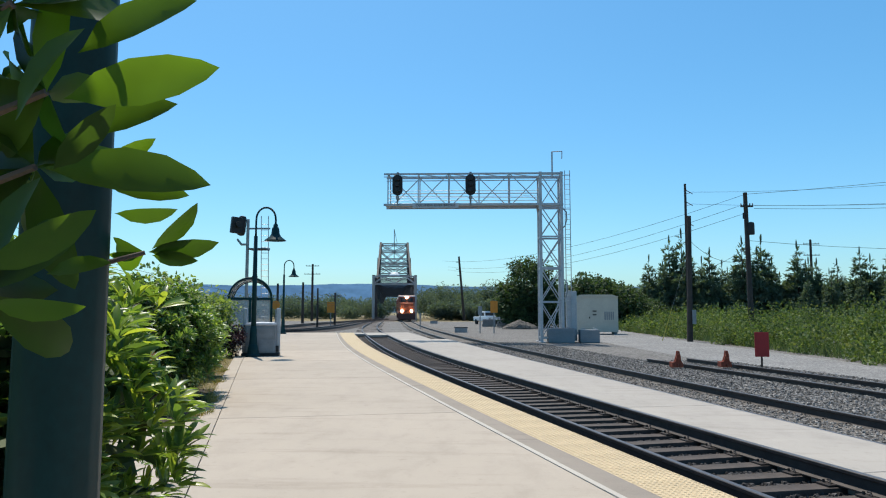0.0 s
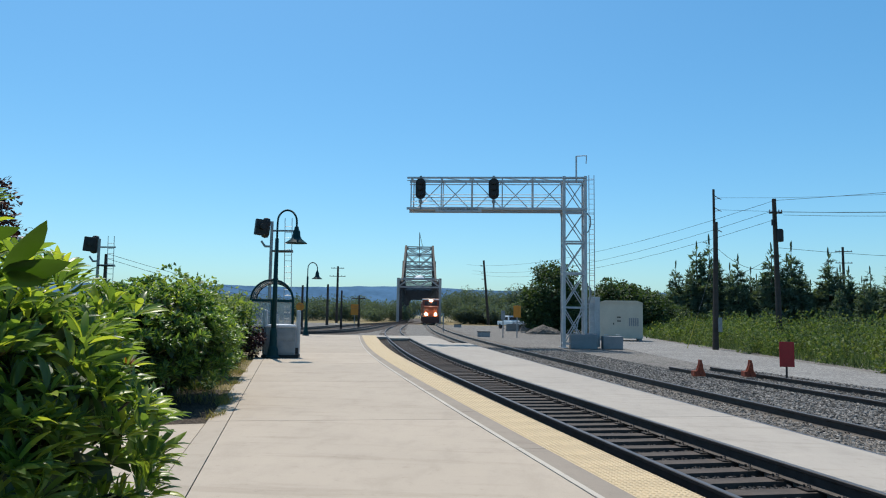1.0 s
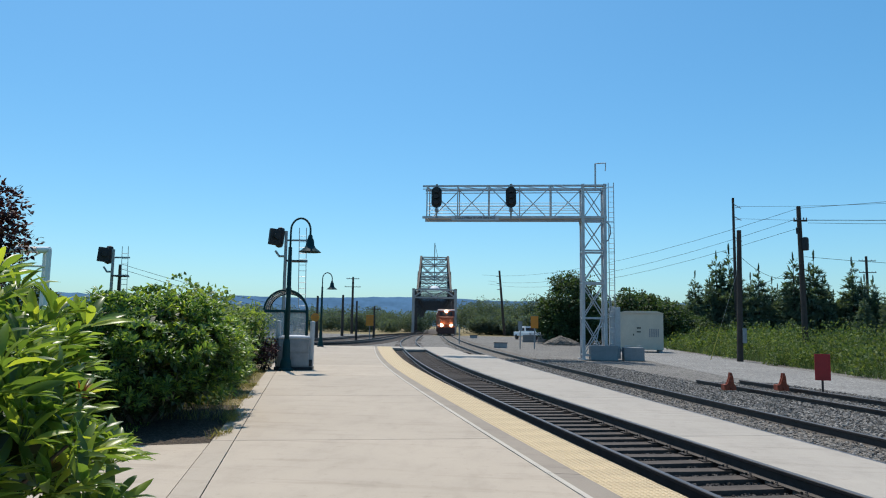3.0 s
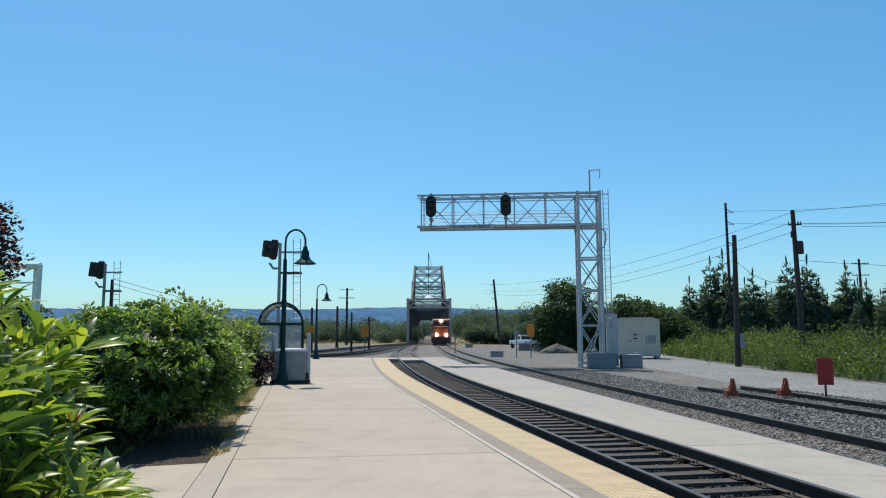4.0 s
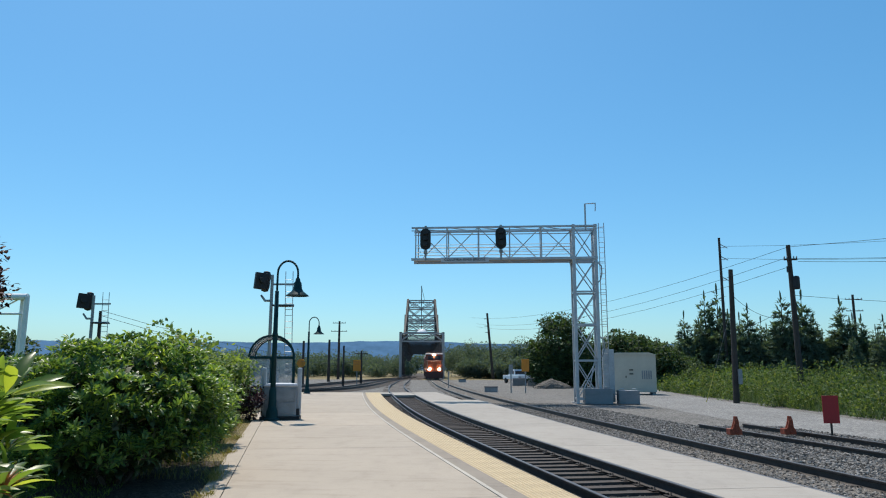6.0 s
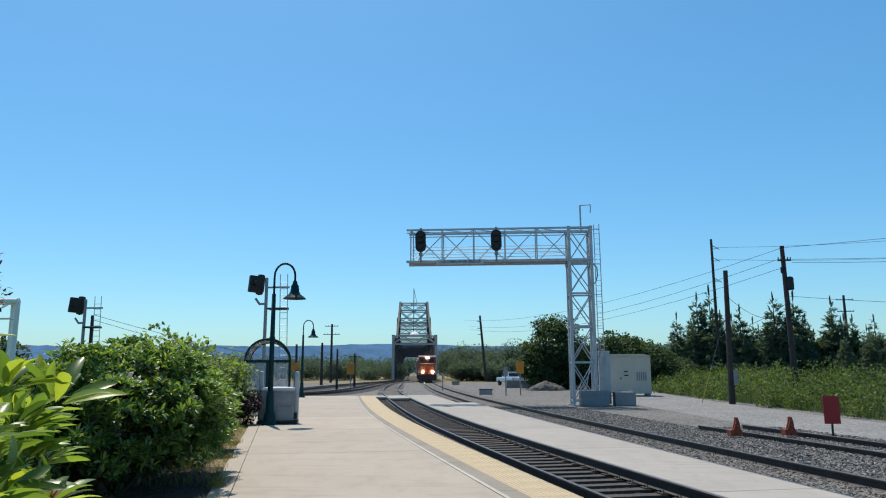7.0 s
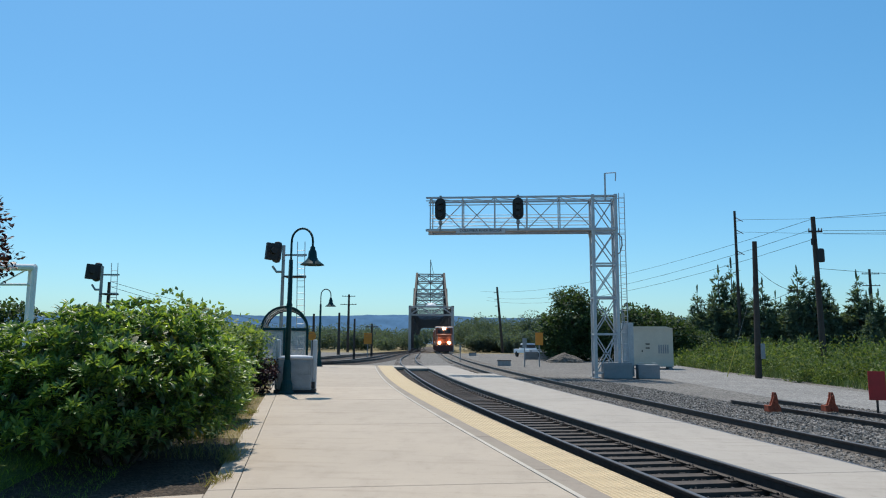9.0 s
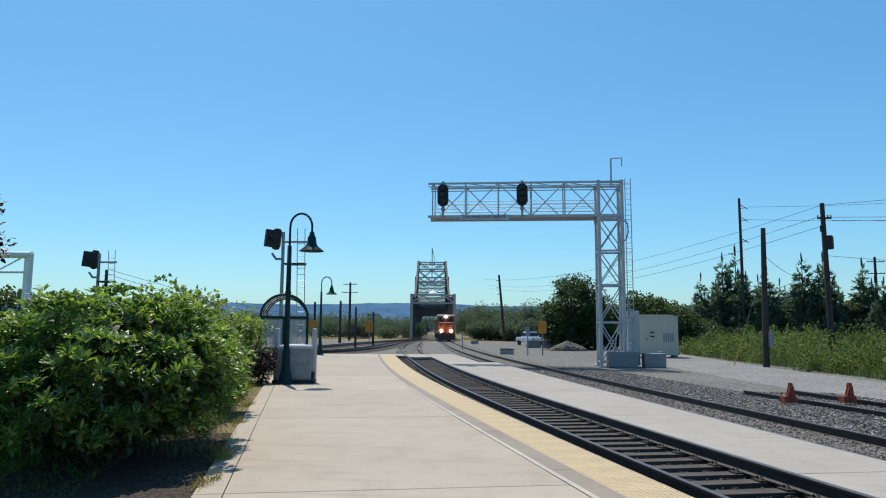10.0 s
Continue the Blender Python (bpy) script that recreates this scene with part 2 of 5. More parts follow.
def bar(bm, p, q, w, h=None):
    """A square bar from p to q."""
    p, q = Vector(p), Vector(q)
    d = q - p
    m = Matrix.Translation((p + q) / 2) @ d.to_track_quat("Z", "Y").to_matrix().to_4x4() @ Matrix.Diagonal((w, h or w, d.length, 1))
    bmesh.ops.create_cube(bm, size=1.0, matrix=m)
    return bm


def pipe(bm, pts, r, seg=8):
    for p, q in zip(pts, pts[1:]):
        tube(bm, p, q, r, seg=seg)
    for p in pts[1:-1]:
        bmesh.ops.create_uvsphere(bm, u_segments=seg, v_segments=4, radius=r, matrix=Matrix.Translation(p))
    return bm


def lathe(bm, profile, at=(0, 0, 0), seg=20):
    rings = []
    for r, z in profile:
        rings.append([bm.verts.new((at[0] + r * math.cos(a), at[1] + r * math.sin(a), at[2] + z)) for a in (2 * math.pi * k / seg for k in range(seg))])
    for a, b in zip(rings, rings[1:]):
        for k in range(seg):
            bm.faces.new((a[k], a[(k + 1) % seg], b[(k + 1) % seg], b[k]))
    if profile[0][0] > 0.001:
        bm.faces.new(rings[0][::-1])
    if profile[-1][0] > 0.001:
        bm.faces.new(rings[-1])
    return bm


B = bmesh.new

# leaf blades, many at once: template of 8 vertices, folded along the midrib
LEAF_S = [(0.06, 0.02, 0.0), (0.25, 0.115, 0.035), (0.48, 0.155, 0.04), (0.72, 0.135, 0.02), (0.90, 0.07, -0.03)]
LEAF_V = np.array([(0, 0, 0)] + [q for s, w, z in LEAF_S for q in ((s, w, z + 0.28 * w), (s, 0, z), (s, -w, z + 0.28 * w))] + [(1, 0, -0.07)])
LEAF_F = [(0, 2, 1), (0, 3, 2)] + [(1 + 3 * k + j, 2 + 3 * k + j, 5 + 3 * k + j, 4 + 3 * k + j) for k in range(4) for j in (0, 1)] + [(13, 14, 16), (14, 15, 16)]
BLADE_V = np.array([(0, 0.5, 0), (0, -0.5, 0), (0.55, 0.42, 0.05), (0.55, -0.42, 0.05), (1, 0, -0.08)])
BLADE_F = [(0, 1, 3, 2), (2, 3, 4)]


def blades(name, P, D, size, width, mat, rng, flat=False, up=None):
    """One mesh of leaves: at P, pointing along D, each of its own size."""
    V, F = (BLADE_V, BLADE_F) if flat else (LEAF_V, LEAF_F)
    n = len(P)
    D = D / np.linalg.norm(D, axis=1, keepdims=True)
    U = (np.array((0, 0, 1.0)) if up is None else up) + rng.normal(0, 0.35, (n, 3))
    S = np.cross(U, D)
    S /= np.linalg.norm(S, axis=1, keepdims=True) + 1e-9
    N = np.cross(D, S)
    s = np.broadcast_to(np.asarray(size, float), (n,))[:, None, None]
    co = P[:, None] + s * (V[None, :, :1] * D[:, None] + width * V[None, :, 1:2] * S[:, None] + V[None, :, 2:] * N[:, None])
    k = len(V)
    faces = [tuple(i * k + j for j in f) for i in range(n) for f in F]
    me = bpy.data.meshes.new(name)
    me.from_pydata(co.reshape(-1, 3).tolist(), [], faces)
    me.materials.append(mat)
    if not flat:
        me.polygons.foreach_set("use_smooth", [True] * len(me.polygons))
    return me


def whorls(rng, C, N, count, spread):
    """Leaves set in rosettes at tips C that face along N."""
    n = len(C)
    T = np.cross(N, rng.normal(size=(n, 3)))
    T /= np.linalg.norm(T, axis=1, keepdims=True)
    Bn = np.cross(N, T)
    P, D = [], []
    for k in range(count):
        a = 2 * np.pi * k / count + rng.uniform(-0.3, 0.3, n)
        lift = spread + rng.normal(0, 0.16, n)
        D.append(np.cos(a)[:, None] * T + np.sin(a)[:, None] * Bn + lift[:, None] * N)
        P.append(C + 0.012 * D[-1])
    return np.concatenate(P), np.concatenate(D)


def lump(p, seed, f):
    return noise.noise(Vector((p[0] * f + seed, p[1] * f, p[2] * f)))


def rhododendron(name, label, at, radii, tips, leaf, mat, seed, low=0.10, square=3.2, count=9, spread=0.5, slim=0.8, dead=0, shags=1.0, taper=0.0):
    """A wide evergreen shrub: stems from the ground and leaf rosettes over a lumpy dome, and some inside it."""
    rng = np.random.default_rng(seed)
    th = thing(name, label, "shrub", "shrubs along the platform", at=at)
    u = rng.normal(size=(tips * 2, 3))
    u /= np.linalg.norm(u, axis=1, keepdims=True)
    u = u[u[:, 2] > -0.55][:tips]
    rr = np.array([0.96 + 0.22 * lump(v, seed, 1.7) + 0.16 * shags * lump(v, seed + 9, 4.5) for v in u])
    rr *= np.where(rng.random(len(u)) < 0.3, rng.uniform(0.66, 0.95, len(u)), 1.0) * rng.uniform(0.94, 1.05, len(u))
    R = np.array(radii)
    tilt = np.zeros_like(u)
    if shags > 1:
        domes = rng.normal(size=(84, 3))
        domes /= np.linalg.norm(domes, axis=1, keepdims=True)
        far = np.linalg.norm(u[:, None] - domes[None], axis=2)
        near = domes[far.argmin(1)]
        rr += 0.10 * shags * (0.6 - (far.min(1) / 0.26) ** 2).clip(-1.0, 1.0)
        tilt = (u - near) * 2.2
    flat = np.hypot(u[:, 0], u[:, 1])
    rr /= (flat ** square + np.abs(u[:, 2]) ** square) ** (1 / square)
    C = u * rr[:, None] * R
    mid = radii[2] * 0.92 + low
    C[:, 2] = C[:, 2] * 0.95 + mid
    keep = C[:, 2] > low
    C[:, :2] *= 1 + taper * (1 - C[:, 2:] / mid)
    C, u, tilt = C[keep], u[keep], tilt[keep]
    N = u * 0.7 + tilt + (0, 0, 0.85)
    N /= np.linalg.norm(N, axis=1, keepdims=True)
    P, D = whorls(rng, C, N, count, spread)
    crown = new("foliage", blades("foliage", P, D, rng.uniform(0.75, 1.2, len(P)) * leaf, slim, mat, rng))
    crown.parent = th
    for k in range(9):
        bm = B()
        a = 2 * math.pi * k / 9 + rng.uniform(-0.3, 0.3)
        foot = Vector((0.12 * radii[0] * math.cos(a), 0.12 * radii[1] * math.sin(a), -0.02))
        knee = Vector((0.45 * radii[0] * math.cos(a), 0.45 * radii[1] * math.sin(a), 0.45 * mid))
        tip = Vector((0.75 * radii[0] * math.cos(a + 0.2), 0.75 * radii[1] * math.sin(a + 0.2), 1.05 * mid))
        tube(bm, foot, knee, 0.035, 0.025, 6)
        tube(bm, knee, tip, 0.025, 0.010, 6)
        for j in range(4):
            q = knee.lerp(tip, 0.2 + 0.2 * j)
            tube(bm, q, q + Vector((rng.uniform(-0.4, 0.4), rng.uniform(-0.4, 0.4), rng.uniform(0.1, 0.5))), 0.010, 0.005, 5)
        part("stem", bm, M["bark"], th)
    for c, nn in zip(C[:dead * 7:7], N[:dead * 7:7]):
        k = 34
        d = nn + rng.normal(0, 0.75, (k, 3))
        o = new("dead_flower", blades("dead_flower", np.repeat(c[None], k, 0), d, rng.uniform(0.03, 0.085, k), 0.12, M["withered"], rng, True))
        o.parent = th
    # darker leaves fill the inside: the bush's inner shade is put into their colour
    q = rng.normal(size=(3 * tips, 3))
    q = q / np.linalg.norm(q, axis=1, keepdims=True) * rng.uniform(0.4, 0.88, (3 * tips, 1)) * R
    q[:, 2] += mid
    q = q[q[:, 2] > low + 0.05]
    inner = new("inner_foliage", blades("inner_foliage", q, rng.normal(size=q.shape), leaf * 1.5, 0.5, M["rhodo_shaded"], rng, True))
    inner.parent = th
    return th


# ---- tracks: centre lines as x over y ----
def bent(a, b, c, y):
    far = max(0.0, y - 90.0)
    y = min(y, 90.0)
    return a * y * y + b * y + c + far * (2 * a * 90.0 + b)


def line_1(y):
    return bent(0.000998, -0.2917, 5.563, y) - 0.2 * math.exp(-((y - 28) / 13) ** 2)


def line_2(y):
    return bent(0.000622, -0.2284, 8.105, y)


def left_edge(y):
    return -0.5 - 0.302 * y


def steps(a, b, d):
    n = max(1, round((b - a) / d))
    return [a + (b - a) * k / n for k in range(n + 1)]


RAIL = [(-0.070, 0), (0.070, 0), (0.070, 0.012), (0.012, 0.035), (0.010, 0.125), (0.036, 0.138), (0.036, 0.168), (0.028, 0.175), (-0.028, 0.175), (-0.036, 0.168), (-0.036, 0.138), (-0.010, 0.125), (-0.012, 0.035), (-0.070, 0.012)]


def strip(line_a, line_b, y0, y1, z, step=2.0, thick=0.0, crown=None):
    """A band of ground between two lines over y."""
    bm = B()
    rows = []
    for y in steps(y0, y1, step):
        xa, xb = line_a(y), line_b(y)
        cols = []
        for k in range(9 if crown else 2):
            u = k / (8 if crown else 1)
            cols.append(bm.verts.new((xa + (xb - xa) * u, y, z + (crown(u) if crown else 0))))
        rows.append(cols)
    for a, b in zip(rows, rows[1:]):
        for k in range(len(a) - 1):
            bm.faces.new((a[k], a[k + 1], b[k + 1], b[k]))
    if thick:
        g = bmesh.ops.extrude_face_region(bm, geom=bm.faces[:])
        bmesh.ops.translate(bm, verts=[v for v in g["geom"] if isinstance(v, bmesh.types.BMVert)], vec=(0, 0, -thick))
    bmesh.ops.recalc_face_normals(bm, faces=bm.faces)
    if not thick:
        for f in bm.faces:
            if f.normal.z < 0:
                f.normal_flip()
    return bm


RAILTOP = -0.10


def line_points(line, y0, y1, step=1.0):
    return [(line(y), y) for y in steps(y0, y1, step)]


def smooth_points(pts, rounds=3):
    for _ in range(rounds):
        out = [pts[0]]
        for (ax, ay), (bx, by) in zip(pts, pts[1:]):
            out += [(0.75 * ax + 0.25 * bx, 0.75 * ay + 0.25 * by), (0.25 * ax + 0.75 * bx, 0.25 * ay + 0.75 * by)]
        pts = out + [pts[-1]]
    return pts


def sides(pts):
    """Left-hand unit normals of a line on the ground, made to point to +x where it runs along y."""
    out = []
    for k, p in enumerate(pts):
        a, b = pts[max(0, k - 1)], pts[min(len(pts) - 1, k + 1)]
        d = Vector((b[0] - a[0], b[1] - a[1])).normalized()
        out.append((d.y, -d.x))
    return out


def rail_on(parent, pts, off, top):
    bm = B()
    rings = []
    for (x, y), (nx, ny) in zip(pts, sides(pts)):
        rings.append([bm.verts.new((x + nx * (off + p), y + ny * (off + p), top - 0.175 + q)) for p, q in RAIL])
    k = len(RAIL)
    for a, b in zip(rings, rings[1:]):
        for i in range(k):
            f = bm.faces.new((a[i], a[(i + 1) % k], b[(i + 1) % k], b[i]))
            f.material_index = 1 if i == 7 else 0
    bm.faces.new(rings[0])
    bm.faces.new(rings[-1][::-1])
    bmesh.ops.recalc_face_normals(bm, faces=bm.faces)
    return part("rail", bm, [M["rail"], M["railtop"]], parent)


def band_on(pts, a, b, z, thick=0.0, crown=None, cols=9):
    """A band along a line, from a to b across it."""
    bm = B()
    rows = []
    for (x, y), (nx, ny) in zip(pts, sides(pts)):
        n = cols if crown else 2
        rows.append([bm.verts.new((x + nx * (a + (b - a) * k / (n - 1)), y + ny * (a + (b - a) * k / (n - 1)), z + (crown(k / (n - 1)) if crown else 0))) for k in range(n)])
    for p, q in zip(rows, rows[1:]):
        for k in range(len(p) - 1):
            bm.faces.new((p[k], p[k + 1], q[k + 1], q[k]))
    if thick:
        g = bmesh.ops.extrude_face_region(bm, geom=bm.faces[:])
        bmesh.ops.translate(bm, verts=[v for v in g["geom"] if isinstance(v, bmesh.types.BMVert)], vec=(0, 0, -thick))
        bmesh.ops.recalc_face_normals(bm, faces=bm.faces)
    for f in bm.faces:
        if not thick and f.normal.z < 0:
            f.normal_flip()
    return bm


def along(pts, gap, start=0.0):
    """Places every gap metres along a line: x, y and the heading in degrees."""
    out, need = [], start
    for (ax, ay), (bx, by) in zip(pts, pts[1:]):
        d = math.hypot(bx - ax, by - ay)
        s = need
        while s < d:
            u = s / d
            out.append((ax + (bx - ax) * u, ay + (by - ay) * u, math.degrees(math.atan2(by - ay, bx - ax)) - 90))
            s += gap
        need = s - d
    return out


# ---- ground ----
rng = np.random.default_rng(3)
bm = B()
bmesh.ops.create_grid(bm, x_segments=40, y_segments=40, size=2600, matrix=Matrix.Translation((0, 1500, -0.46)))
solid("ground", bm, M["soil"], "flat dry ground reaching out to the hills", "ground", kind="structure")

solid("yard", strip(lambda y: line_2(y) + 0.5, lambda y: 26 + 0.35 * y, -20, 135, -0.285, 2.0), M["yard"], "grey gravel yard beside the tracks", "gravel yard", kind="structure")
solid("yard_far", strip(lambda y: line_2(y) - 34, lambda y: line_2(y) - 0.5, 52, 135, -0.29, 2.0), M["yard"], "grey gravel between the curving tracks", "gravel yard", kind="structure")
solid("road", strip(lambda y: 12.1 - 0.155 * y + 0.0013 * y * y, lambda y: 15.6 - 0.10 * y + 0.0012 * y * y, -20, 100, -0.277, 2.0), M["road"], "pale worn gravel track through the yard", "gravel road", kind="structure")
solid("lawn", strip(lambda y: -90, lambda y: left_edge(y) + 0.05, -20, 49, -0.05, 2.0), M["lawn"], "short green lawn behind the shrubs", "lawn", kind="structure")
solid("verge", strip(lambda y: left_edge(y) - 1.5, lambda y: left_edge(y) + 0.06, -12, 49.5, -0.035, 1.0), M["soil"], "dry soil strip along the platform", "verge", kind="structure")

# the track beds
L1 = line_points(line_1, -14, 165, 1.5)
L2 = line_points(line_2, -14, 165, 1.5)
L3 = [(7.05 + (26.06 - y) * 0.215, y) for y in steps(-14, 26.1, 1.5)]
L4 = smooth_points([(-19.6, 160), (-18.0, 115), (-15.2, 85), (-14.3, 70), (-14.9, 60), (-18.0, 54.5), (-26, 50.5), (-45, 46), (-75, 42)])
L5 = smooth_points([(-20.8, 160), (-20.9, 125), (-21.0, 95), (-20.0, 76), (-21.0, 66), (-24.5, 60), (-32, 55.5), (-48, 51), (-75, 48)])


def mound(u):
    return 0.02 * min(1.0, 4 * min(u, 1 - u))


solid("ballast_bed", band_on(L1, -1.5, 0.9, -0.35), M["darkballast"], "dark oily ballast of the sunken track", "track bed", kind="structure")
solid("ballast_bed", band_on(L2, -1.0, 2.2, -0.28, crown=mound), M["ballast"], "grey crushed stone ballast", "track bed", kind="structure")
solid("ballast_bed", band_on(L3, -2.6, 1.6, -0.28, crown=mound), M["ballast"], "grey crushed stone ballast of the siding", "track bed", kind="structure")
for pts in (L4, L5):
    solid("ballast_bed", band_on(pts, -2.6, 2.6, -0.44, crown=lambda u: 0.24 * min(1.0, 5 * min(u, 1 - u)), cols=11), M["darkballast"], "dark ballast of a curving track", "track bed", kind="structure")

# tie and fastening shared by all tracks
bm = B()
box(bm, -1.28, -0.115, -0.16, 1.28, 0.115, 0.0, 0.012)
TIE = mesh_from("tie", bm, M["tie"])
bm = B()
box(bm, -0.17, -0.09, 0.0, 0.17, 0.09, 0.018)
for sx in (-0.105, 0.105):
    tube(bm, (sx, 0.05, 0.018), (sx, 0.05, 0.05), 0.014, seg=6)
    pipe(bm, [(sx, -0.05, 0.02), (sx * 0.9, -0.02, 0.055), (sx * 0.7, 0.03, 0.045)], 0.011, 5)
PLATE = mesh_from("tie_plate", bm, M["rail"])


def track(label, pts, top, gap, tie_to, plate_to, rails=(-0.755, 0.755)):
    th = thing("railway_track", label, "railway track", "railway tracks", "structure")
    for off in rails:
        rail_on(th, pts, off, top)
    for k, (x, y, a) in enumerate(along(pts, gap, 0.2)):
        if not tie_to[0] < y < tie_to[1]:
            continue
        o = new("tie", TIE)
        o.parent = th
        o.matrix_basis = pose(x, y, top - 0.176 - 0.012, random.uniform(-0.4, 0.4), random.uniform(-0.5, 0.5), a + random.uniform(-1, 1))
        if plate_to[0] < y < plate_to[1]:
            for off in rails:
                p = new("tie_plate", PLATE)
                p.parent = th
                c, s = math.cos(radians(a)), math.sin(radians(a))
                p.matrix_basis = pose(x + off * c, y + off * s, top - 0.188, 0, 0, a)
    return th


track("sunken railway track with dark timber ties", L1, RAILTOP, 0.52, (3, 115), (3, 40))
track("railway track in grey ballast beside the crossing panels", L2, RAILTOP, 0.53, (4, 120), (6, 34))
track("dead-end siding track with rusty rails", L3, RAILTOP - 0.02, 0.55, (4, 26.5), (8, 26))
track("railway track curving away to the far yard", L4, RAILTOP + 0.09, 0.6, (40, 120), (0, 0))
track("second railway track curving away to the far yard", L5, RAILTOP + 0.09, 0.6, (44, 120), (0, 0))

# ---- platform ----
platform = thing("platform", "long curved concrete station platform with yellow edge", "platform", kind="structure")


def yout(y):
    return line_1(y) - 1.38 - 0.006 * (y - 11)


def yin(y):
    return line_1(y) - 2.03 - 0.0155 * (y - 11)


def kerb(y):
    return line_1(y) - 2.38 - 0.0125 * (y - 11)


def across(y, u):
    """A point of the platform: u from 0 at its planted side to 1 at the kerb line."""
    k = kerb(y)
    return left_edge(y) + (k - left_edge(y)) * u


def slab(parent, name, mat, corners, top, thick, gap=0.008):
    """A cast slab: four corners, drawn in by the joint, with a rounded upper edge."""
    c = sum((Vector(p) for p in corners), Vector((0, 0))) / 4
    bm = B()
    rings = []
    for inset, z in ((gap, top - thick), (gap, top - 0.008), (gap + 0.008, top)):
        ring = []
        for p in corners:
            d = Vector(p) - c
            ring.append(bm.verts.new((*(c + d * (1 - inset * 1.4 / d.length)), z)))
        rings.append(ring)
    for a, b in zip(rings, rings[1:]):
        for k in range(4):
            bm.faces.new((a[k], a[(k + 1) % 4], b[(k + 1) % 4], b[k]))
    bm.faces.new(rings[-1])
    bmesh.ops.recalc_face_normals(bm, faces=bm.faces)
    return part(name, bm, mat, parent)


joints = [-12, -8.4, -4.8, -1.2, 2.4, 6.0, 10.9, 16.6, 22.3, 28.0, 34.3, 40.2, 45.8, 51.3]
cuts = [0.0, 0.075, 1.0]


def skewed(y, u):
    yy = y + (u - 0.5) * 3.2 * 0.28
    return (across(yy, u), yy)


for a, b in zip(joints, joints[1:]):
    for n, (u, v) in enumerate(zip(cuts, cuts[1:])):
        slab(platform, "slab", M["slab"], [skewed(a, u), skewed(a, v), skewed(b, v), skewed(b, u)], 0.0, 0.35)
for a, b in zip(steps(-12, 51.4, 3.05), steps(-12, 51.4, 3.05)[1:]):
    slab(platform, "kerb_line", M["pale"], [(kerb(a), a), (kerb(a) + 0.065, a), (kerb(b) + 0.065, b), (kerb(b), b)], 0.006, 0.36, 0.003)
    slab(platform, "kerb", M["edge"], [(kerb(a) + 0.065, a), (yin(a), a), (yin(b), b), (kerb(b) + 0.065, b)], 0.002, 0.36, 0.004)
    slab(platform, "edge_beam", M["edge"], [(yin(a), a), (yout(a), a), (yout(b), b), (yin(b), b)], -0.012, 0.36, 0.002)
# the paved strip on the planted side, up to the planting bed
strip_ends = joints[:6] + [10.35]
for a, b in zip(strip_ends, strip_ends[1:]):
    slab(platform, "slab", M["slab"], [(left_edge(a) - 1.15, a - 0.5), (left_edge(a) - 0.01, a), (left_edge(b) - 0.01, b), (left_edge(b) - 1.15, b - 0.5)], -0.012, 0.3, 0.012)
# dark soil sheet laid out to the edge of the shrub's shade
bm = strip(lambda y: left_edge(y) - 2.2, lambda y: left_edge(y) - 0.02, 9.9, 14.6, -0.026, 0.12, crown=lambda u: 0.0)
for v in bm.verts:
    v.co.z += 0.012 * noise.noise(v.co * 3.1)
solid("planting_bed", bm, M["shaded_soil"], "dark soil under the rhododendrons, with their shade in its colour", "planting bed", kind="structure")

# tactile tiles, each with its rows of raised domes
bm = B()
box(bm, -0.302, -0.302, -0.012, 0.302, 0.302, 0.003)
for i in range(10):
    for j in range(10):
        x, y = -0.27 + 0.06 * i, -0.27 + 0.06 * j
        lo = [bm.verts.new((x + 0.019 * sx, y + 0.019 * sy, 0.003)) for sx, sy in ((-1, -1), (1, -1), (1, 1), (-1, 1))]
        hi = [bm.verts.new((x + 0.011 * sx, y + 0.011 * sy, 0.0095)) for sx, sy in ((-1, -1), (1, -1), (1, 1), (-1, 1))]
        for k in range(4):
            bm.faces.new((lo[k], lo[(k + 1) % 4], hi[(k + 1) % 4], hi[k]))
        bm.faces.new(hi)
TILE = mesh_from("tactile_tile", bm, M["tactile"])
for x, y, a in along([((yin(y) + yout(y)) / 2, y) for y in steps(-6, 51.2, 0.6)], 0.608):
    o = new("tactile_tile", TILE)
    o.parent = platform
    o.matrix_basis = pose(x, y, 0.0, 0, 0, a) @ Matrix.Diagonal(((yout(y) - yin(y)) * 0.965 / 0.604, 1, 1, 1))

# crossing panels between the two tracks
panels = thing("crossing_panels", "pale concrete panels between two railway tracks", "concrete walkway", kind="structure")
cross_y = [-6, -1.5, 3.4, 8.1, 12.9, 18.6, 24.4, 30.6, 37, 42.6]
for a, b in zip(cross_y, cross_y[1:]):
    slab(panels, "panel", M["panel"], [(line_1(a) + 0.84, a - 0.1), (line_2(a) - 0.86, a + 0.3), (line_2(b) - 0.86, b + 0.3), (line_1(b) + 0.84, b - 0.1)], RAILTOP, 0.3)
slab(panels, "panel", M["panel"], [(line_1(42.6) + 0.84, 42.5), (line_2(43) - 1.75, 43.0), (line_2(56) - 2.2, 56.4), (line_1(56) + 0.84, 55.6)], RAILTOP, 0.3)
slab(panels, "panel", M["panel"], [(line_1(49.5) - 0.68, 49.5), (line_1(49.5) + 0.68, 49.9), (line_1(55.5) + 0.68, 55.6), (line_1(55.5) - 0.68, 55.2)], RAILTOP, 0.15)
slab(panels, "panel", M["panel"], [(line_1(51.6) - 2.6, 51.7), (line_1(51.6) - 0.84, 51.9), (line_1(55.5) - 0.84, 55.2), (line_1(55.5) - 2.6, 55.0)], RAILTOP, 0.15)

# ---- hills behind everything, aerial haze put into their blue colour ----
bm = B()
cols = []
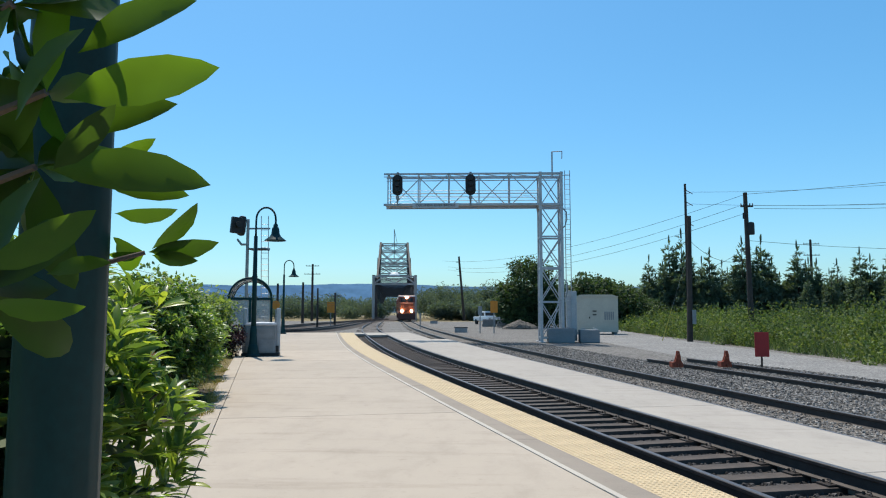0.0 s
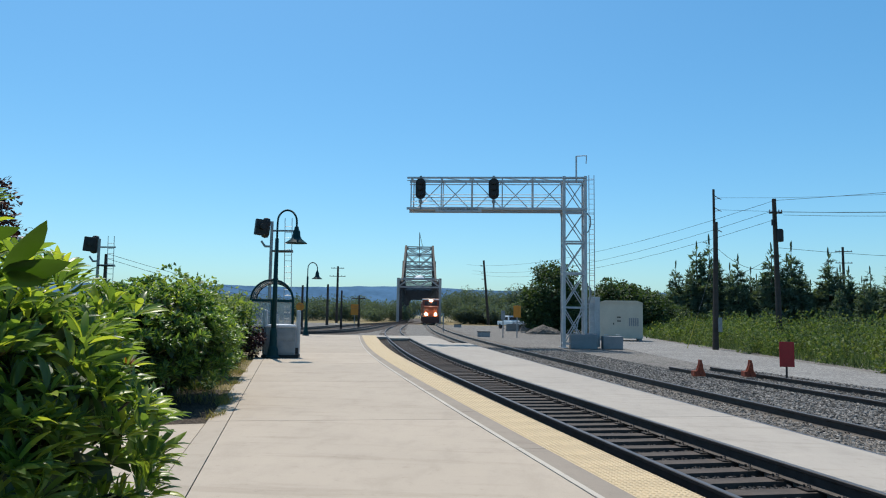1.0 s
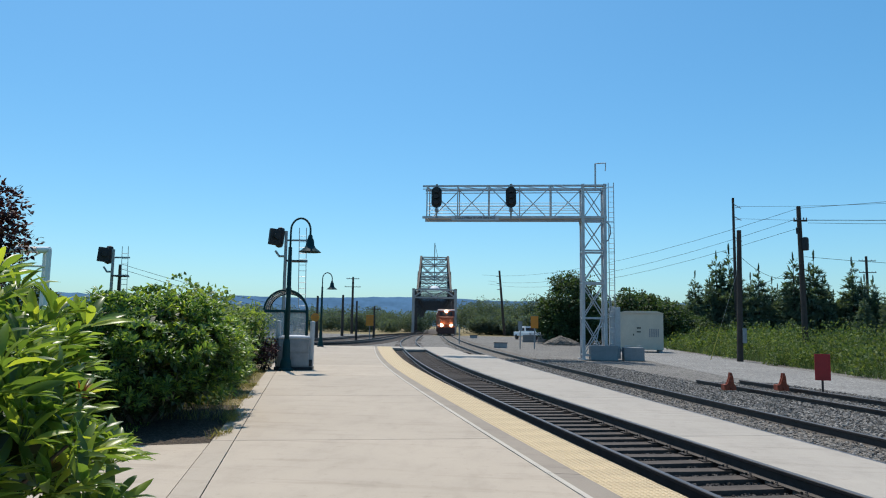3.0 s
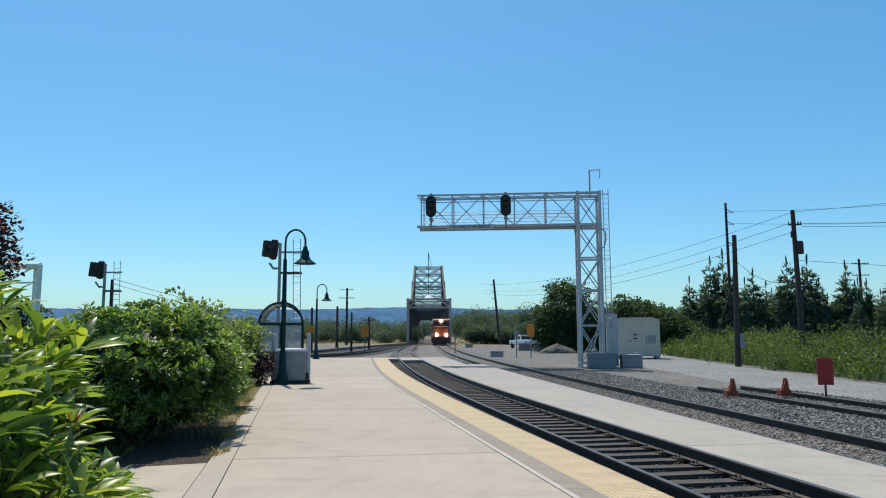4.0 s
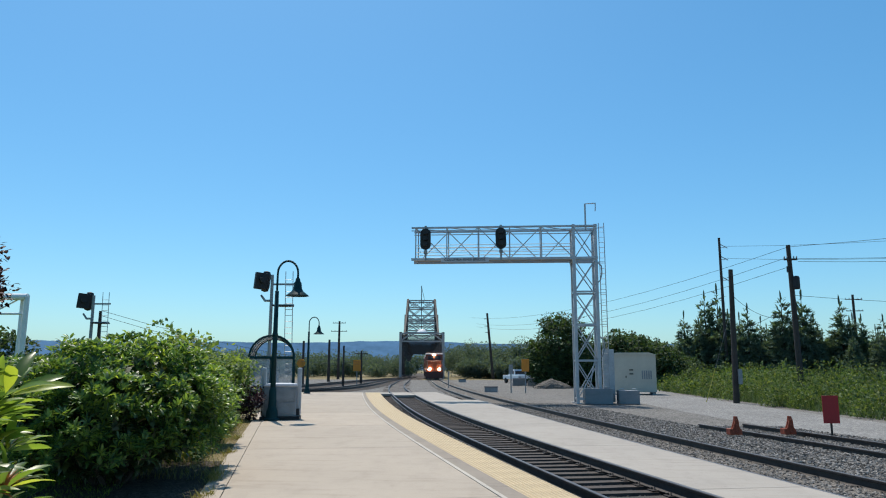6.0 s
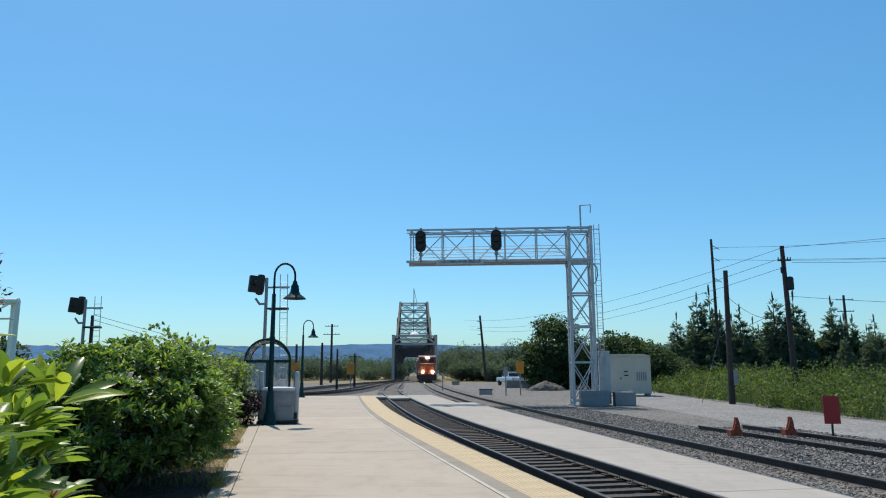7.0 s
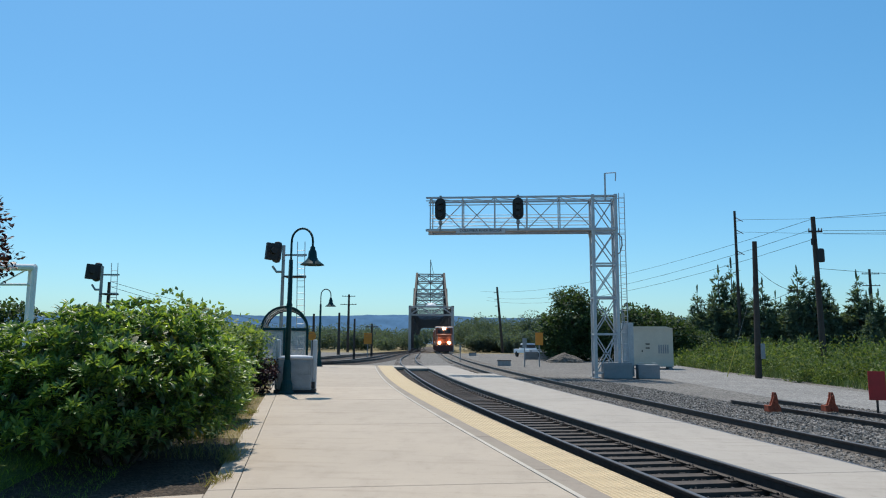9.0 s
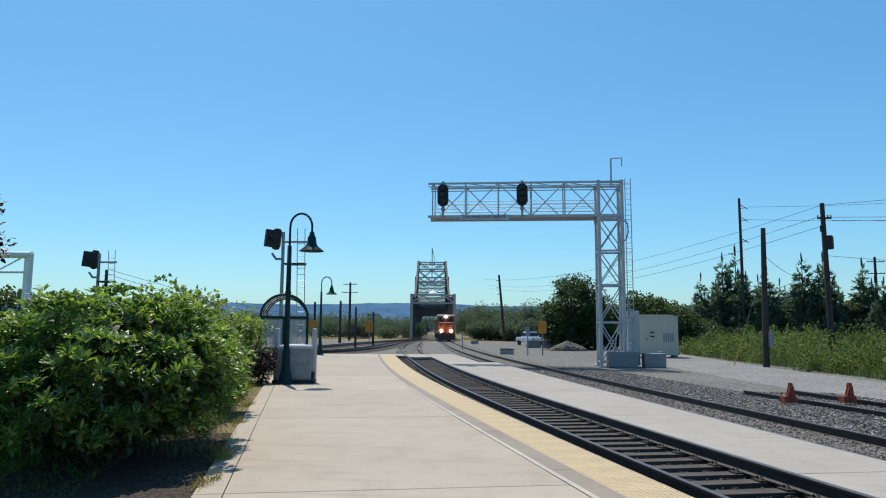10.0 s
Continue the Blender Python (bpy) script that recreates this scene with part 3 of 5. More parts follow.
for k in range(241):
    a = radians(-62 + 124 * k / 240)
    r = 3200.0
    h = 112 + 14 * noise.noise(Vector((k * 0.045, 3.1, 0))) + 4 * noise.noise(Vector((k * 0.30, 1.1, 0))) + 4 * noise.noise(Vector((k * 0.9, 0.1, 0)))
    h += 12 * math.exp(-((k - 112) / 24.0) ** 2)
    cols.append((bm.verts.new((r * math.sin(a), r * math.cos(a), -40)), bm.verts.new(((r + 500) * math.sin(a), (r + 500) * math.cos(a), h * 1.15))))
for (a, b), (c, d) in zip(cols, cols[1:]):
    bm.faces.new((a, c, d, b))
solid("backdrop", bm, M["ridge"], "long wooded ridge beyond the river, coloured haze blue", "hills", kind="structure", smooth=True)


# ---- signal bridge ----
def signal_head(parent, at, tall=1.25, wide=0.62):
    x, y, z = at
    bm = B()
    r = wide / 2
    out = []
    for k in range(24):
        a = 2 * math.pi * k / 24
        out.append((r * math.cos(a), (tall / 2 - r) * (1 if math.sin(a) > 0 else -1) + r * math.sin(a)))
    front = [bm.verts.new((x + p, y - 0.03, z + q)) for p, q in out]
    back = [bm.verts.new((x + p, y + 0.03, z + q)) for p, q in out]
    bm.faces.new(front)
    bm.faces.new(back[::-1])
    for k in range(24):
        bm.faces.new((front[k], back[k], back[(k + 1) % 24], front[(k + 1) % 24]))
    bmesh.ops.recalc_face_normals(bm, faces=bm.faces)
    head = part("signal_head", bm, M["black"], parent, "black oval signal backboard")
    bm = B()
    box(bm, x - 0.17, y + 0.03, z - 0.5, x + 0.17, y + 0.28, z + 0.5, 0.03)
    part("housing", bm, M["black"], head)
    for dz in (0.34, 0.0, -0.34):
        bm = B()
        tube(bm, (x, y - 0.32, z + dz + 0.02), (x, y - 0.03, z + dz + 0.02), 0.13, seg=14)
        part("hood", bm, M["black"], head)
    bm = B()
    tube(bm, (x, y + 0.1, z - tall / 2 - 0.62), (x, y + 0.1, z - tall / 2 + 0.1), 0.055)
    box(bm, x - 0.1, y, z - tall / 2 - 0.22, x + 0.1, y + 0.2, z - tall / 2 - 0.02, 0.02)
    part("mast", bm, M["dullsteel"], head)
    bm = B()
    tube(bm, (x, y + 0.1, z + tall / 2 - 0.05), (x, y + 0.1, z + tall / 2 + 0.17), 0.07)
    part("cap", bm, M["dullsteel"], head)
    return head


bridge_at = (4.18, 42.3, -0.25)
gantry = thing("signal_bridge", "galvanised steel cantilever signal bridge over the tracks", "signal bridge", at=bridge_at)
W = 1.24
for lx in (0, W):
    for ly in (0, W):
        bm = B()
        box(bm, lx - 0.085, ly - 0.085, 0.03, lx + 0.085, ly + 0.085, 10.08, 0.012)
        box(bm, lx - 0.2, ly - 0.2, 0, lx + 0.2, ly + 0.2, 0.04)
        part("leg", bm, M["galv"], gantry)
levels = [0.25, 2.35, 4.35, 6.2, 8.05, 9.95]
for ly, lx, axis in ((0, 0, 0), (W, 0, 0), (0, 0, 1), (0, W, 1)):
    for a, b in zip(levels, levels[1:]):
        def at_leg(s, z):
            return (s * W, ly, z) if axis == 0 else (lx, s * W, z)
        bm = B()
        bar(bm, at_leg(0, a), at_leg(1, a), 0.10)
        part("strut", bm, M["galv"], gantry)
        bm = B()
        bar(bm, at_leg(0, a), at_leg(1, b), 0.055)
        bar(bm, at_leg(1, a), at_leg(0, b), 0.055)
        part("brace", bm, M["galv"], gantry)
    bm = B()
    bar(bm, at_leg(0, 9.95), at_leg(1, 9.95), 0.10)
    part("strut", bm, M["galv"], gantry)
X0, ZB, ZT = -9.08, 8.12, 9.98
for ly in (-0.05, W + 0.05):
    for z, w in ((ZB, 0.13), (ZT, 0.10), (ZT - 0.17, 0.045)):
        bm = B()
        bar(bm, (X0 - 0.25, ly, z), (W + 0.1, ly, z), w)
        part("chord", bm, M["galv"], gantry)
    nodes = [X0 + 1.815 * k for k in range(6)]
    for k, x in enumerate(nodes):
        bm = B()
        bar(bm, (x, ly, ZB), (x, ly, ZT), 0.065)
        part("post", bm, M["galv"], gantry)
        if k < 5:
            up = (k + (ly > 0)) % 2
            bm = B()
            bar(bm, (x, ly, ZB if up else ZT), (x + 1.815, ly, ZT if up else ZB), 0.05)
            part("diagonal", bm, M["galv"], gantry)
    for z in (8.38, 8.55, 8.82, 8.98):
        bm = B()
        tube(bm, (X0, ly + (0.12 if ly < 0 else -0.12), z), (0, ly + (0.12 if ly < 0 else -0.12), z), 0.016, seg=6)
        part("handrail", bm, M["galv"], gantry)
for x in [X0 + 1.815 * k for k in range(6)]:
    for z in (ZB, ZT):
        bm = B()
        bar(bm, (x, -0.05, z), (x, W + 0.05, z), 0.06)
        part("cross_member", bm, M["galv"], gantry)
for k in range(5):
    bm = B()
    bar(bm, (X0 + 1.815 * k, -0.05, ZT), (X0 + 1.815 * (k + 1), W + 0.05, ZT), 0.04)
    part("diagonal", bm, M["galv"], gantry)
bm = B()
box(bm, X0 - 0.2, 0.15, ZB + 0.02, 0.0, W - 0.15, ZB + 0.06)
for k in range(60):
    box(bm, X0 - 0.2 + k * 0.155, 0.15, ZB + 0.06, X0 - 0.19 + k * 0.155, W - 0.15, ZB + 0.075)
part("walkway", bm, M["dullsteel"], gantry, "grey grated walkway")
for k in range(2):
    bm = B()
    pipe(bm, [(-0.1, -0.05 + k * 1.3, ZB - 0.02), (-0.1 + 0.05, -0.05 + k * 1.3, ZB - 0.3), (0, -0.05 + k * 1.3, ZB - 0.5)], 0.05)
    part("gusset", bm, M["galv"], gantry)
signal_head(gantry, (-8.49, -0.28, 9.27))
signal_head(gantry, (-4.14, -0.28, 9.27))
bm = B()
box(bm, -7.60, -0.17, 7.92, -4.85, -0.135, 8.20, 0.004)
board = part("name_board", bm, M["board"], gantry, "pale board lettered COLUMBIA RIVER BRIDGE")
fc = bpy.data.curves.new("lettering", "FONT")
fc.body, fc.size, fc.align_x, fc.align_y, fc.extrude = "COLUMBIA RIVER BRIDGE", 0.205, "CENTER", "CENTER", 0.004
fc.materials.append(M["black"])
words = new("lettering", fc)
words.parent = board
words.matrix_basis = pose(-6.225, -0.178, 8.06, 90, 0, 0)
bm = B()
tube(bm, (0.78, 0.6, 9.8), (0.78, 0.6, 11.42), 0.05)
pipe(bm, [(0.78, 0.6, 11.42), (1.38, 0.6, 11.45), (1.38, 0.6, 11.22), (1.36, 0.6, 10.97)], 0.03)
part("antenna_mast", bm, M["galv"], gantry)
ladder = B()
for s in (0.0, 0.34):
    pipe(ladder, [(W + 0.32 + s * 0.9, 0.75, 0.1), (W + 0.30 + s * 0.9, 0.75, 10.3)], 0.024, 6)
for k in range(33):
    tube(ladder, (W + 0.31, 0.75, 0.3 + 0.305 * k), (W + 0.62, 0.75, 0.3 + 0.305 * k), 0.014, seg=6)
for z in (2.4, 4.4, 6.2, 8.0, 10.0):
    bar(ladder, (W, 0.75, z), (W + 0.6, 0.75, z), 0.03)
part("ladder", ladder, M["galv"], gantry)
for k, zc in enumerate((7.2, 3.0)):
    bm = B()
    pipe(bm, [(W + 0.05, -0.02, zc + 0.7), (W + 0.28, -0.02, zc + 0.45), (W + 0.3, -0.02, zc), (W + 0.18, -0.02, zc - 0.4), (W - 0.12, -0.02, zc - 0.6)], 0.035)
    part("conduit", bm, M["dullsteel"], gantry)
bm = B()
pipe(bm, [(0.55, -0.02, 0.1), (0.75, -0.05, 1.3), (1.0, -0.02, 2.5)], 0.03)
part("conduit", bm, M["galv"], gantry)
bm = B()
box(bm, W + 0.35, 0.95, 0.05, W + 0.95, 1.5, 3.0, 0.03)
part("equipment_case", bm, M["galv"], gantry, "tall galvanised equipment case")

for at, size, lab in (((5.30, 42.55), (1.52, 1.0, 0.84), "long"), ((6.98, 42.75), (1.12, 0.9, 0.74), "short")):
    th = thing("concrete_block", "grey concrete block on the gravel, with lifting loops" if lab == "long" else "short grey concrete block on the gravel", "concrete block", "blocks by the signal bridge", at=(at[0], at[1], -0.27))
    bm = B()
    box(bm, -size[0] / 2, -size[1] / 2, 0, size[0] / 2, size[1] / 2, size[2], 0.03)
    part("body", bm, M["block"], th)
    for k in (-0.3, 0.3):
        bm = B()
        pipe(bm, [(k * size[0] - 0.12, 0, size[2] - 0.02), (k * size[0] - 0.1, 0, size[2] + 0.09), (k * size[0] + 0.1, 0, size[2] + 0.09), (k * size[0] + 0.12, 0, size[2] - 0.02)], 0.018, 6)
        part("lifting_loop", bm, M["galv"], th)

# equipment shelter behind the signal bridge
hut = thing("equipment_hut", "beige metal equipment hut with a door and vents", "equipment hut", at=(10.1, 58.2, -0.3), turn=-6)
bm = B()
box(bm, -1.7, 0, 0.22, 1.7, 2.6, 3.05, 0.03)
part("body", bm, M["beige"], hut)
bm = B()
vs = [bm.verts.new(p) for p in ((-1.78, -0.08, 3.05), (1.78, -0.08, 3.05), (1.78, 2.7, 3.05), (-1.78, 2.7, 3.05), (-1.2, -0.08, 3.22), (1.2, -0.08, 3.22), (1.2, 2.7, 3.22), (-1.2, 2.7, 3.22))]
for f in ((0, 1, 5, 4), (1, 2, 6, 5), (2, 3, 7, 6), (3, 0, 4, 7), (4, 5, 6, 7), (3, 2, 1, 0)):
    bm.faces.new([vs[k] for k in f])
part("roof", bm, M["beige"], hut)
bm = B()
box(bm, -1.45, -0.03, 0.35, -0.45, 0.0, 2.45, 0.006)
door = part("door", bm, M["beige"], hut)
bm = B()
box(bm, -0.6, -0.07, 1.3, -0.52, -0.03, 1.45, 0.01)
part("handle", bm, M["black"], door)
for z in (1.55, 1.85):
    bm = B()
    box(bm, -0.3, -0.02, z, 0.0, 0.0, z + 0.09)
    part("notice", bm, M["black"], hut)
bm = B()
for k in range(5):
    box(bm, 0.62 + 0.16 * k, -0.03, 1.2, 0.72 + 0.16 * k, 0.0, 1.85)
part("vent", bm, M["dullsteel"], hut)
for x in (-1.5, 1.5):
    for y in (0.2, 2.4):
        bm = B()
        box(bm, x - 0.12, y - 0.12, 0, x + 0.12, y + 0.12, 0.23)
        part("foot", bm, M["dullsteel"], hut)


# ---- platform lamps ----
def arch_lamp(at, label, turn=0.0):
    th = thing("platform_lamp", label, "street lamp", "lamps on the platform", at=at, turn=turn)
    bm = B()
    lathe(bm, [(0.24, 0.0), (0.24, 0.05), (0.19, 0.09), (0.17, 0.30), (0.125, 0.42), (0.11, 0.9), (0.095, 0.98), (0.085, 1.02)], seg=16)
    part("base", bm, M["green"], th, smooth=False)
    bm = B()
    lathe(bm, [(0.082, 1.0), (0.075, 2.6), (0.062, 4.05)], seg=16)
    lathe(bm, [(0.085, 2.62), (0.095, 2.66), (0.085, 2.70)], seg=16)
    part("post", bm, M["green"], th, smooth=True)
    bm = B()
    pts = [(0, 0, 4.0), (0, 0, 4.55)] + [(0.335 - 0.335 * math.cos(a), 0, 4.62 + 0.40 * math.sin(a)) for a in (math.pi * k / 12 for k in range(1, 12))] + [(0.67, 0, 4.62), (0.67, 0, 4.42)]
    pipe(bm, pts, 0.034, 10)
    part("arch", bm, M["green"], th, smooth=True)
    bm = B()
    lathe(bm, [(0.03, 4.48), (0.07, 4.44), (0.08, 4.36), (0.12, 4.30), (0.14, 4.12), (0.19, 4.03), (0.36, 3.90), (0.37, 3.885), (0.35, 3.89), (0.17, 4.01), (0.10, 4.1)], at=(0.67, 0, 0), seg=24)
    part("shade", bm, M["green"], th, "dark green bell-shaped shade", smooth=True)
    bm = B()
    lathe(bm, [(0.02, 4.12), (0.08, 4.08), (0.09, 4.0), (0.05, 3.93), (0.005, 3.92)], at=(0.67, 0, 0), seg=14)
    part("bulb", bm, M["white"], th, "white globe")
    return th


lamp = arch_lamp((-7.16, 24.1, 0), "dark green arched lamp post beside a bin")
copy_thing(lamp, pose(-12.8, 48.6, 0))["label"] = "dark green arched lamp post at the platform end"
copy_thing(lamp, pose(-0.340, 1.512, 0, 0, 0, -15) @ Matrix.Diagonal((0.68, 0.68, 1, 1)))["label"] = "dark green lamp post among rhododendron leaves"


# ---- bin, shelter and signals beside the platform ----
bin_ = thing("litter_bin", "grey metal bin unit with two upright posts", "bin", at=(-7.08, 24.75, 0), turn=12)
bm = B()
box(bm, -0.62, -0.42, 0, 0.62, 0.42, 0.10, 0.02)
part("plinth", bm, M["black"], bin_)
bm = B()
box(bm, -0.50, -0.36, 0.10, 0.50, 0.36, 1.02, 0.03)
part("body", bm, M["dullsteel"], bin_)
bm = B()
lathe(bm, [(0.52, 0.0), (0.54, 0.04), (0.50, 0.09), (0.20, 0.12), (0.0, 0.125)], seg=4)
bmesh.ops.transform(bm, verts=bm.verts, matrix=Matrix.Translation((0, 0, 1.02)) @ Matrix.Diagonal((1.36, 1.0, 1, 1)) @ Matrix.Rotation(radians(45), 4, "Z"))
part("lid", bm, M["galv"], bin_, "bright metal lid")
for z0, z1 in ((0.16, 0.54), (0.58, 0.96)):
    bm = B()
    box(bm, -0.44, -0.375, z0, 0.44, -0.36, z1, 0.01)
    part("panel", bm, M["dullsteel"], bin_)
for sx in (-1, 1):
    bm = B()
    box(bm, sx * 0.56 - 0.07, -0.12, 0.10, sx * 0.56 + 0.07, 0.12, 1.62, 0.05)
    part("post", bm, M["galv"], bin_)
bm = B()
box(bm, 0.50, -0.30, 0.14, 0.60, -0.18, 0.34, 0.01)
part("latch", bm, M["black"], bin_)

shelter = thing("platform_shelter", "small waiting shelter with arched clear roof and dark frame", "shelter", at=(-9.05, 29.6, -0.05), turn=16)
HW, DEEP, SPRING = 0.86, 3.4, 2.08
ribs = [(-HW * math.cos(a), SPRING + 0.86 * math.sin(a)) for a in (math.pi * k / 16 for k in range(17))]
for y in (0, DEEP / 3, 2 * DEEP / 3, DEEP):
    bm = B()
    pipe(bm, [(x, y, z) for x, z in ribs], 0.045 if y in (0, DEEP) else 0.025, 8)
    part("rib", bm, M["green"], shelter)
for y in (0, DEEP):
    for x in (-HW, 0.0, HW):
        if x == 0.0 and y == DEEP:
            continue
        bm = B()
        box(bm, x - 0.045, y - 0.045, 0, x + 0.045, y + 0.045, SPRING, 0.006)
        part("post", bm, M["green"], shelter)
    bm = B()
    box(bm, -HW, y - 0.045, SPRING - 0.05, HW, y + 0.045, SPRING + 0.05)
    part("beam", bm, M["green"], shelter)
for x in (-HW, HW):
    bm = B()
    box(bm, x - 0.04, 0, SPRING - 0.05, x + 0.04, DEEP, SPRING + 0.05)
    part("beam", bm, M["green"], shelter)
M["acrylic"] = plain("smoked_acrylic", (0.42, 0.46, 0.50), 0.25, vary=0.05, bump=0.0)
an, al = M["acrylic"].node_tree.nodes, M["acrylic"].node_tree.links
clear, mixer = an.new("ShaderNodeBsdfTransparent"), an.new("ShaderNodeMixShader")
mixer.inputs[0].default_value = 0.45
al.new(clear.outputs[0], mixer.inputs[1])
al.new(an["Principled BSDF"].outputs[0], mixer.inputs[2])
al.new(mixer.outputs[0], an["Material Output"].inputs["Surface"])
for (ax, az), (bx, bz) in zip(ribs[::2], ribs[2::2]):
    bm = B()
    n = Vector((az - bz, 0, bx - ax)).normalized() * 0.006
    vs = [bm.verts.new(p) for p in ((ax, 0.02, az), (bx, 0.02, bz), (bx, DEEP - 0.02, bz), (ax, DEEP - 0.02, az))]
    ws = [bm.verts.new(v.co + n) for v in vs]
    bm.faces.new(vs)
    bm.faces.new(ws[::-1])
    for k in range(4):
        bm.faces.new((vs[k], ws[k], ws[(k + 1) % 4], vs[(k + 1) % 4]))
    part("roof_panel", bm, M["acrylic"], shelter)
for x0, x1 in ((-HW + 0.05, -0.05), (0.05, HW - 0.05)):
    bm = B()
    box(bm, x0, -0.006, 0.15, x1, 0.006, SPRING - 0.05)
    part("pane", bm, M["acrylic"], shelter)
for y0 in (0.05, DEEP / 2 + 0.03):
    bm = B()
    box(bm, -HW - 0.006, y0, 0.15, -HW + 0.006, y0 + DEEP / 2 - 0.08, SPRING - 0.05)
    part("pane", bm, M["acrylic"], shelter)


def mast_signal(name, label, at, turn, tall, ladder_x):
    th = thing(name, label, "railway signal", "mast signals left of the line", at=at, turn=turn)
    bm = B()
    lathe(bm, [(0.25, 0), (0.25, 0.06), (0.10, 0.12), (0.085, tall - 0.3), (0.085, tall + 0.35)], seg=12)
    part("mast", bm, M["dullsteel"], th)
    bm = B()
    box(bm, -0.38, -0.16, -0.46, 0.36, 0.16, 0.48, 0.05)
    head = part("signal_head", bm, M["black"], th, "black boxed signal head")
    head.matrix_basis = pose(-0.60, -0.05, tall, 0, 5, 36) @ Matrix.Diagonal((0.9, 0.9, 0.95, 1))
    bm = B()
    lathe(bm, [(0.02, -0.56), (0.20, -0.50), (0.26, -0.3), (0.26, 0.42), (0.20, 0.60), (0.02, 0.66)], at=(0.34, 0.16, 0), seg=16)
    part("housing", bm, M["black"], head)
    bm = B()
    tube(bm, (0, -0.42, 0.05), (0, -0.16, 0.05), 0.17, seg=16)
    part("hood", bm, M["black"], head)
    bm = B()
    pipe(bm, [(-0.58, 0.0, tall - 0.75), (-0.35, 0.0, tall - 1.05), (0, 0, tall - 1.05)], 0.06)
    part("bracket", bm, M["dullsteel"], th)
    for z, x1 in ((tall - 0.15, ladder_x + 0.15), (tall - 1.28, ladder_x + 0.15)):
        bm = B()
        bar(bm, (-0.1, 0.15, z), (x1, 0.15, z), 0.09)
        part("arm", bm, M["dullsteel"], th)
    bm = B()
    box(bm, 0.15, -0.35, tall - 1.36, ladder_x + 0.1, 0.35, tall - 1.30)
    part("step_platform", bm, M["black"], th)
    bm = B()
    for s in (-0.2, 0.2):
        tube(bm, (ladder_x + s, 0.1, 0.1), (ladder_x + s - 0.15, 0.1, tall + 0.55), 0.022, seg=6)
    for k in range(int(tall / 0.32) + 1):
        z = 0.3 + 0.32 * k
        x = ladder_x - 0.15 * z / (tall + 0.5)
        tube(bm, (x - 0.2, 0.1, z), (x + 0.2, 0.1, z), 0.014, seg=6)
    part("ladder", bm, M["galv"], th)
    bm = B()
    box(bm, -0.3, -0.3, 0, 0.5, 0.3, 1.5, 0.02)
    part("relay_case", bm, M["dullsteel"], th)
    return th


mast_signal("mast_signal", "grey signal mast with ladder and black head", (-12.28, 39.0, -0.05), 0, 6.3, 1.05)
low = mast_signal("mast_signal", "signal mast with a black head above the shrubs", (-24.55, 42.8, -0.05), 0, 5.65, 0.85)

frame_at = thing("pipe_gantry", "white tubular steel gantry beyond the shrubs", "pipe gantry", at=(-28.95, 43, -0.05))
for x in (0.0, -0.55):
    bm = B()
    tube(bm, (x, 0 if x == 0 else 0.5, 0), (x, 0 if x == 0 else 0.5, 6.0), 0.15 if x == 0 else 0.18, seg=12)
    part("upright", bm, M["white"], frame_at)
bm = B()
pipe(bm, [(0.02, 0, 5.95), (-9.5, 0.4, 6.15)], 0.21, 12)
part("top_pipe", bm, M["white"], frame_at)
bm = B()
pipe(bm, [(-0.4, 0.3, 4.95), (-9.5, 0.7, 5.0)], 0.07, 8)
part("lower_pipe", bm, M["white"], frame_at)
for k in range(4):
    bm = B()
    bar(bm, (-0.4 - 2.2 * k, 0.25, 6.0), (-2.4 - 2.2 * k, 0.35, 5.0), 0.07)
    part("brace", bm, M["white"], frame_at)
bm = B()
tube(bm, (-9.4, 0.5, 0), (-9.4, 0.5, 6.1), 0.16, seg=12)
part("upright", bm, M["white"], frame_at)


# ---- poles and wires ----
def wood_pole(at, tall, r, label, lean=(0, 0), arms=(), group="poles"):
    th = thing("utility_pole", label, "utility pole", "utility poles", at=(at[0], at[1], -0.3))
    bm = B()
    tube(bm, (0, 0, 0), (lean[0], lean[1], tall + 0.3), r, r * 0.68, 12)
    part("pole", bm, M["pole"], th)
    for z, half, y in arms:
        u = z / tall
        c = Vector((lean[0] * u, lean[1] * u - r, z + 0.3))
        bm = B()
        bar(bm, c + Vector((-half, 0, 0)), c + Vector((half, 0, 0)), 0.11)
        arm = part("crossarm", bm, M["pole"], th)
        for s in (-0.92, -0.5, 0.5, 0.92):
            bm = B()
            q = c + Vector((s * half, 0, 0.05))
            lathe(bm, [(0.02, 0), (0.05, 0.03), (0.035, 0.07), (0.055, 0.1), (0.02, 0.17)], at=q, seg=8)
            part("insulator", bm, M["dullsteel"], arm)
    return th


p0 = wood_pole((13.42, 44.7), 7.46, 0.19, "dark timber pole with a cut top and a meter box", (0.15, 0))
bm = B()
box(bm, 0.12, -0.28, 1.1, 0.34, -0.12, 1.95, 0.02)
part("meter_box", bm, M["dullsteel"], p0)
bm = B()
tube(bm, (-1.3, 1.4, 0), (-0.05, 0, 5.2), 0.007, seg=5)
part("guy_wire", bm, M["galv"], p0)
bm = B()
tube(bm, (-1.3, 1.4, 0.02), (-0.82, 0.862, 2.02), 0.024, seg=8)
part("guy_guard", bm, M["guard"], p0, "yellow plastic guard on the guy wire")
p2 = wood_pole((19.05, 49.6), 9.73, 0.20, "dark timber pole with a transformer and crossarms", (-0.14, 0), ((8.75, 0.42, 0),))
bm = B()
lathe(bm, [(0.02, 7.05), (0.2, 7.0), (0.22, 7.1), (0.22, 7.75), (0.16, 7.85), (0.02, 7.88)], at=(0.13, -0.16, 0.1), seg=14)
part("transformer", bm, M["black"], p2)
bm = B()
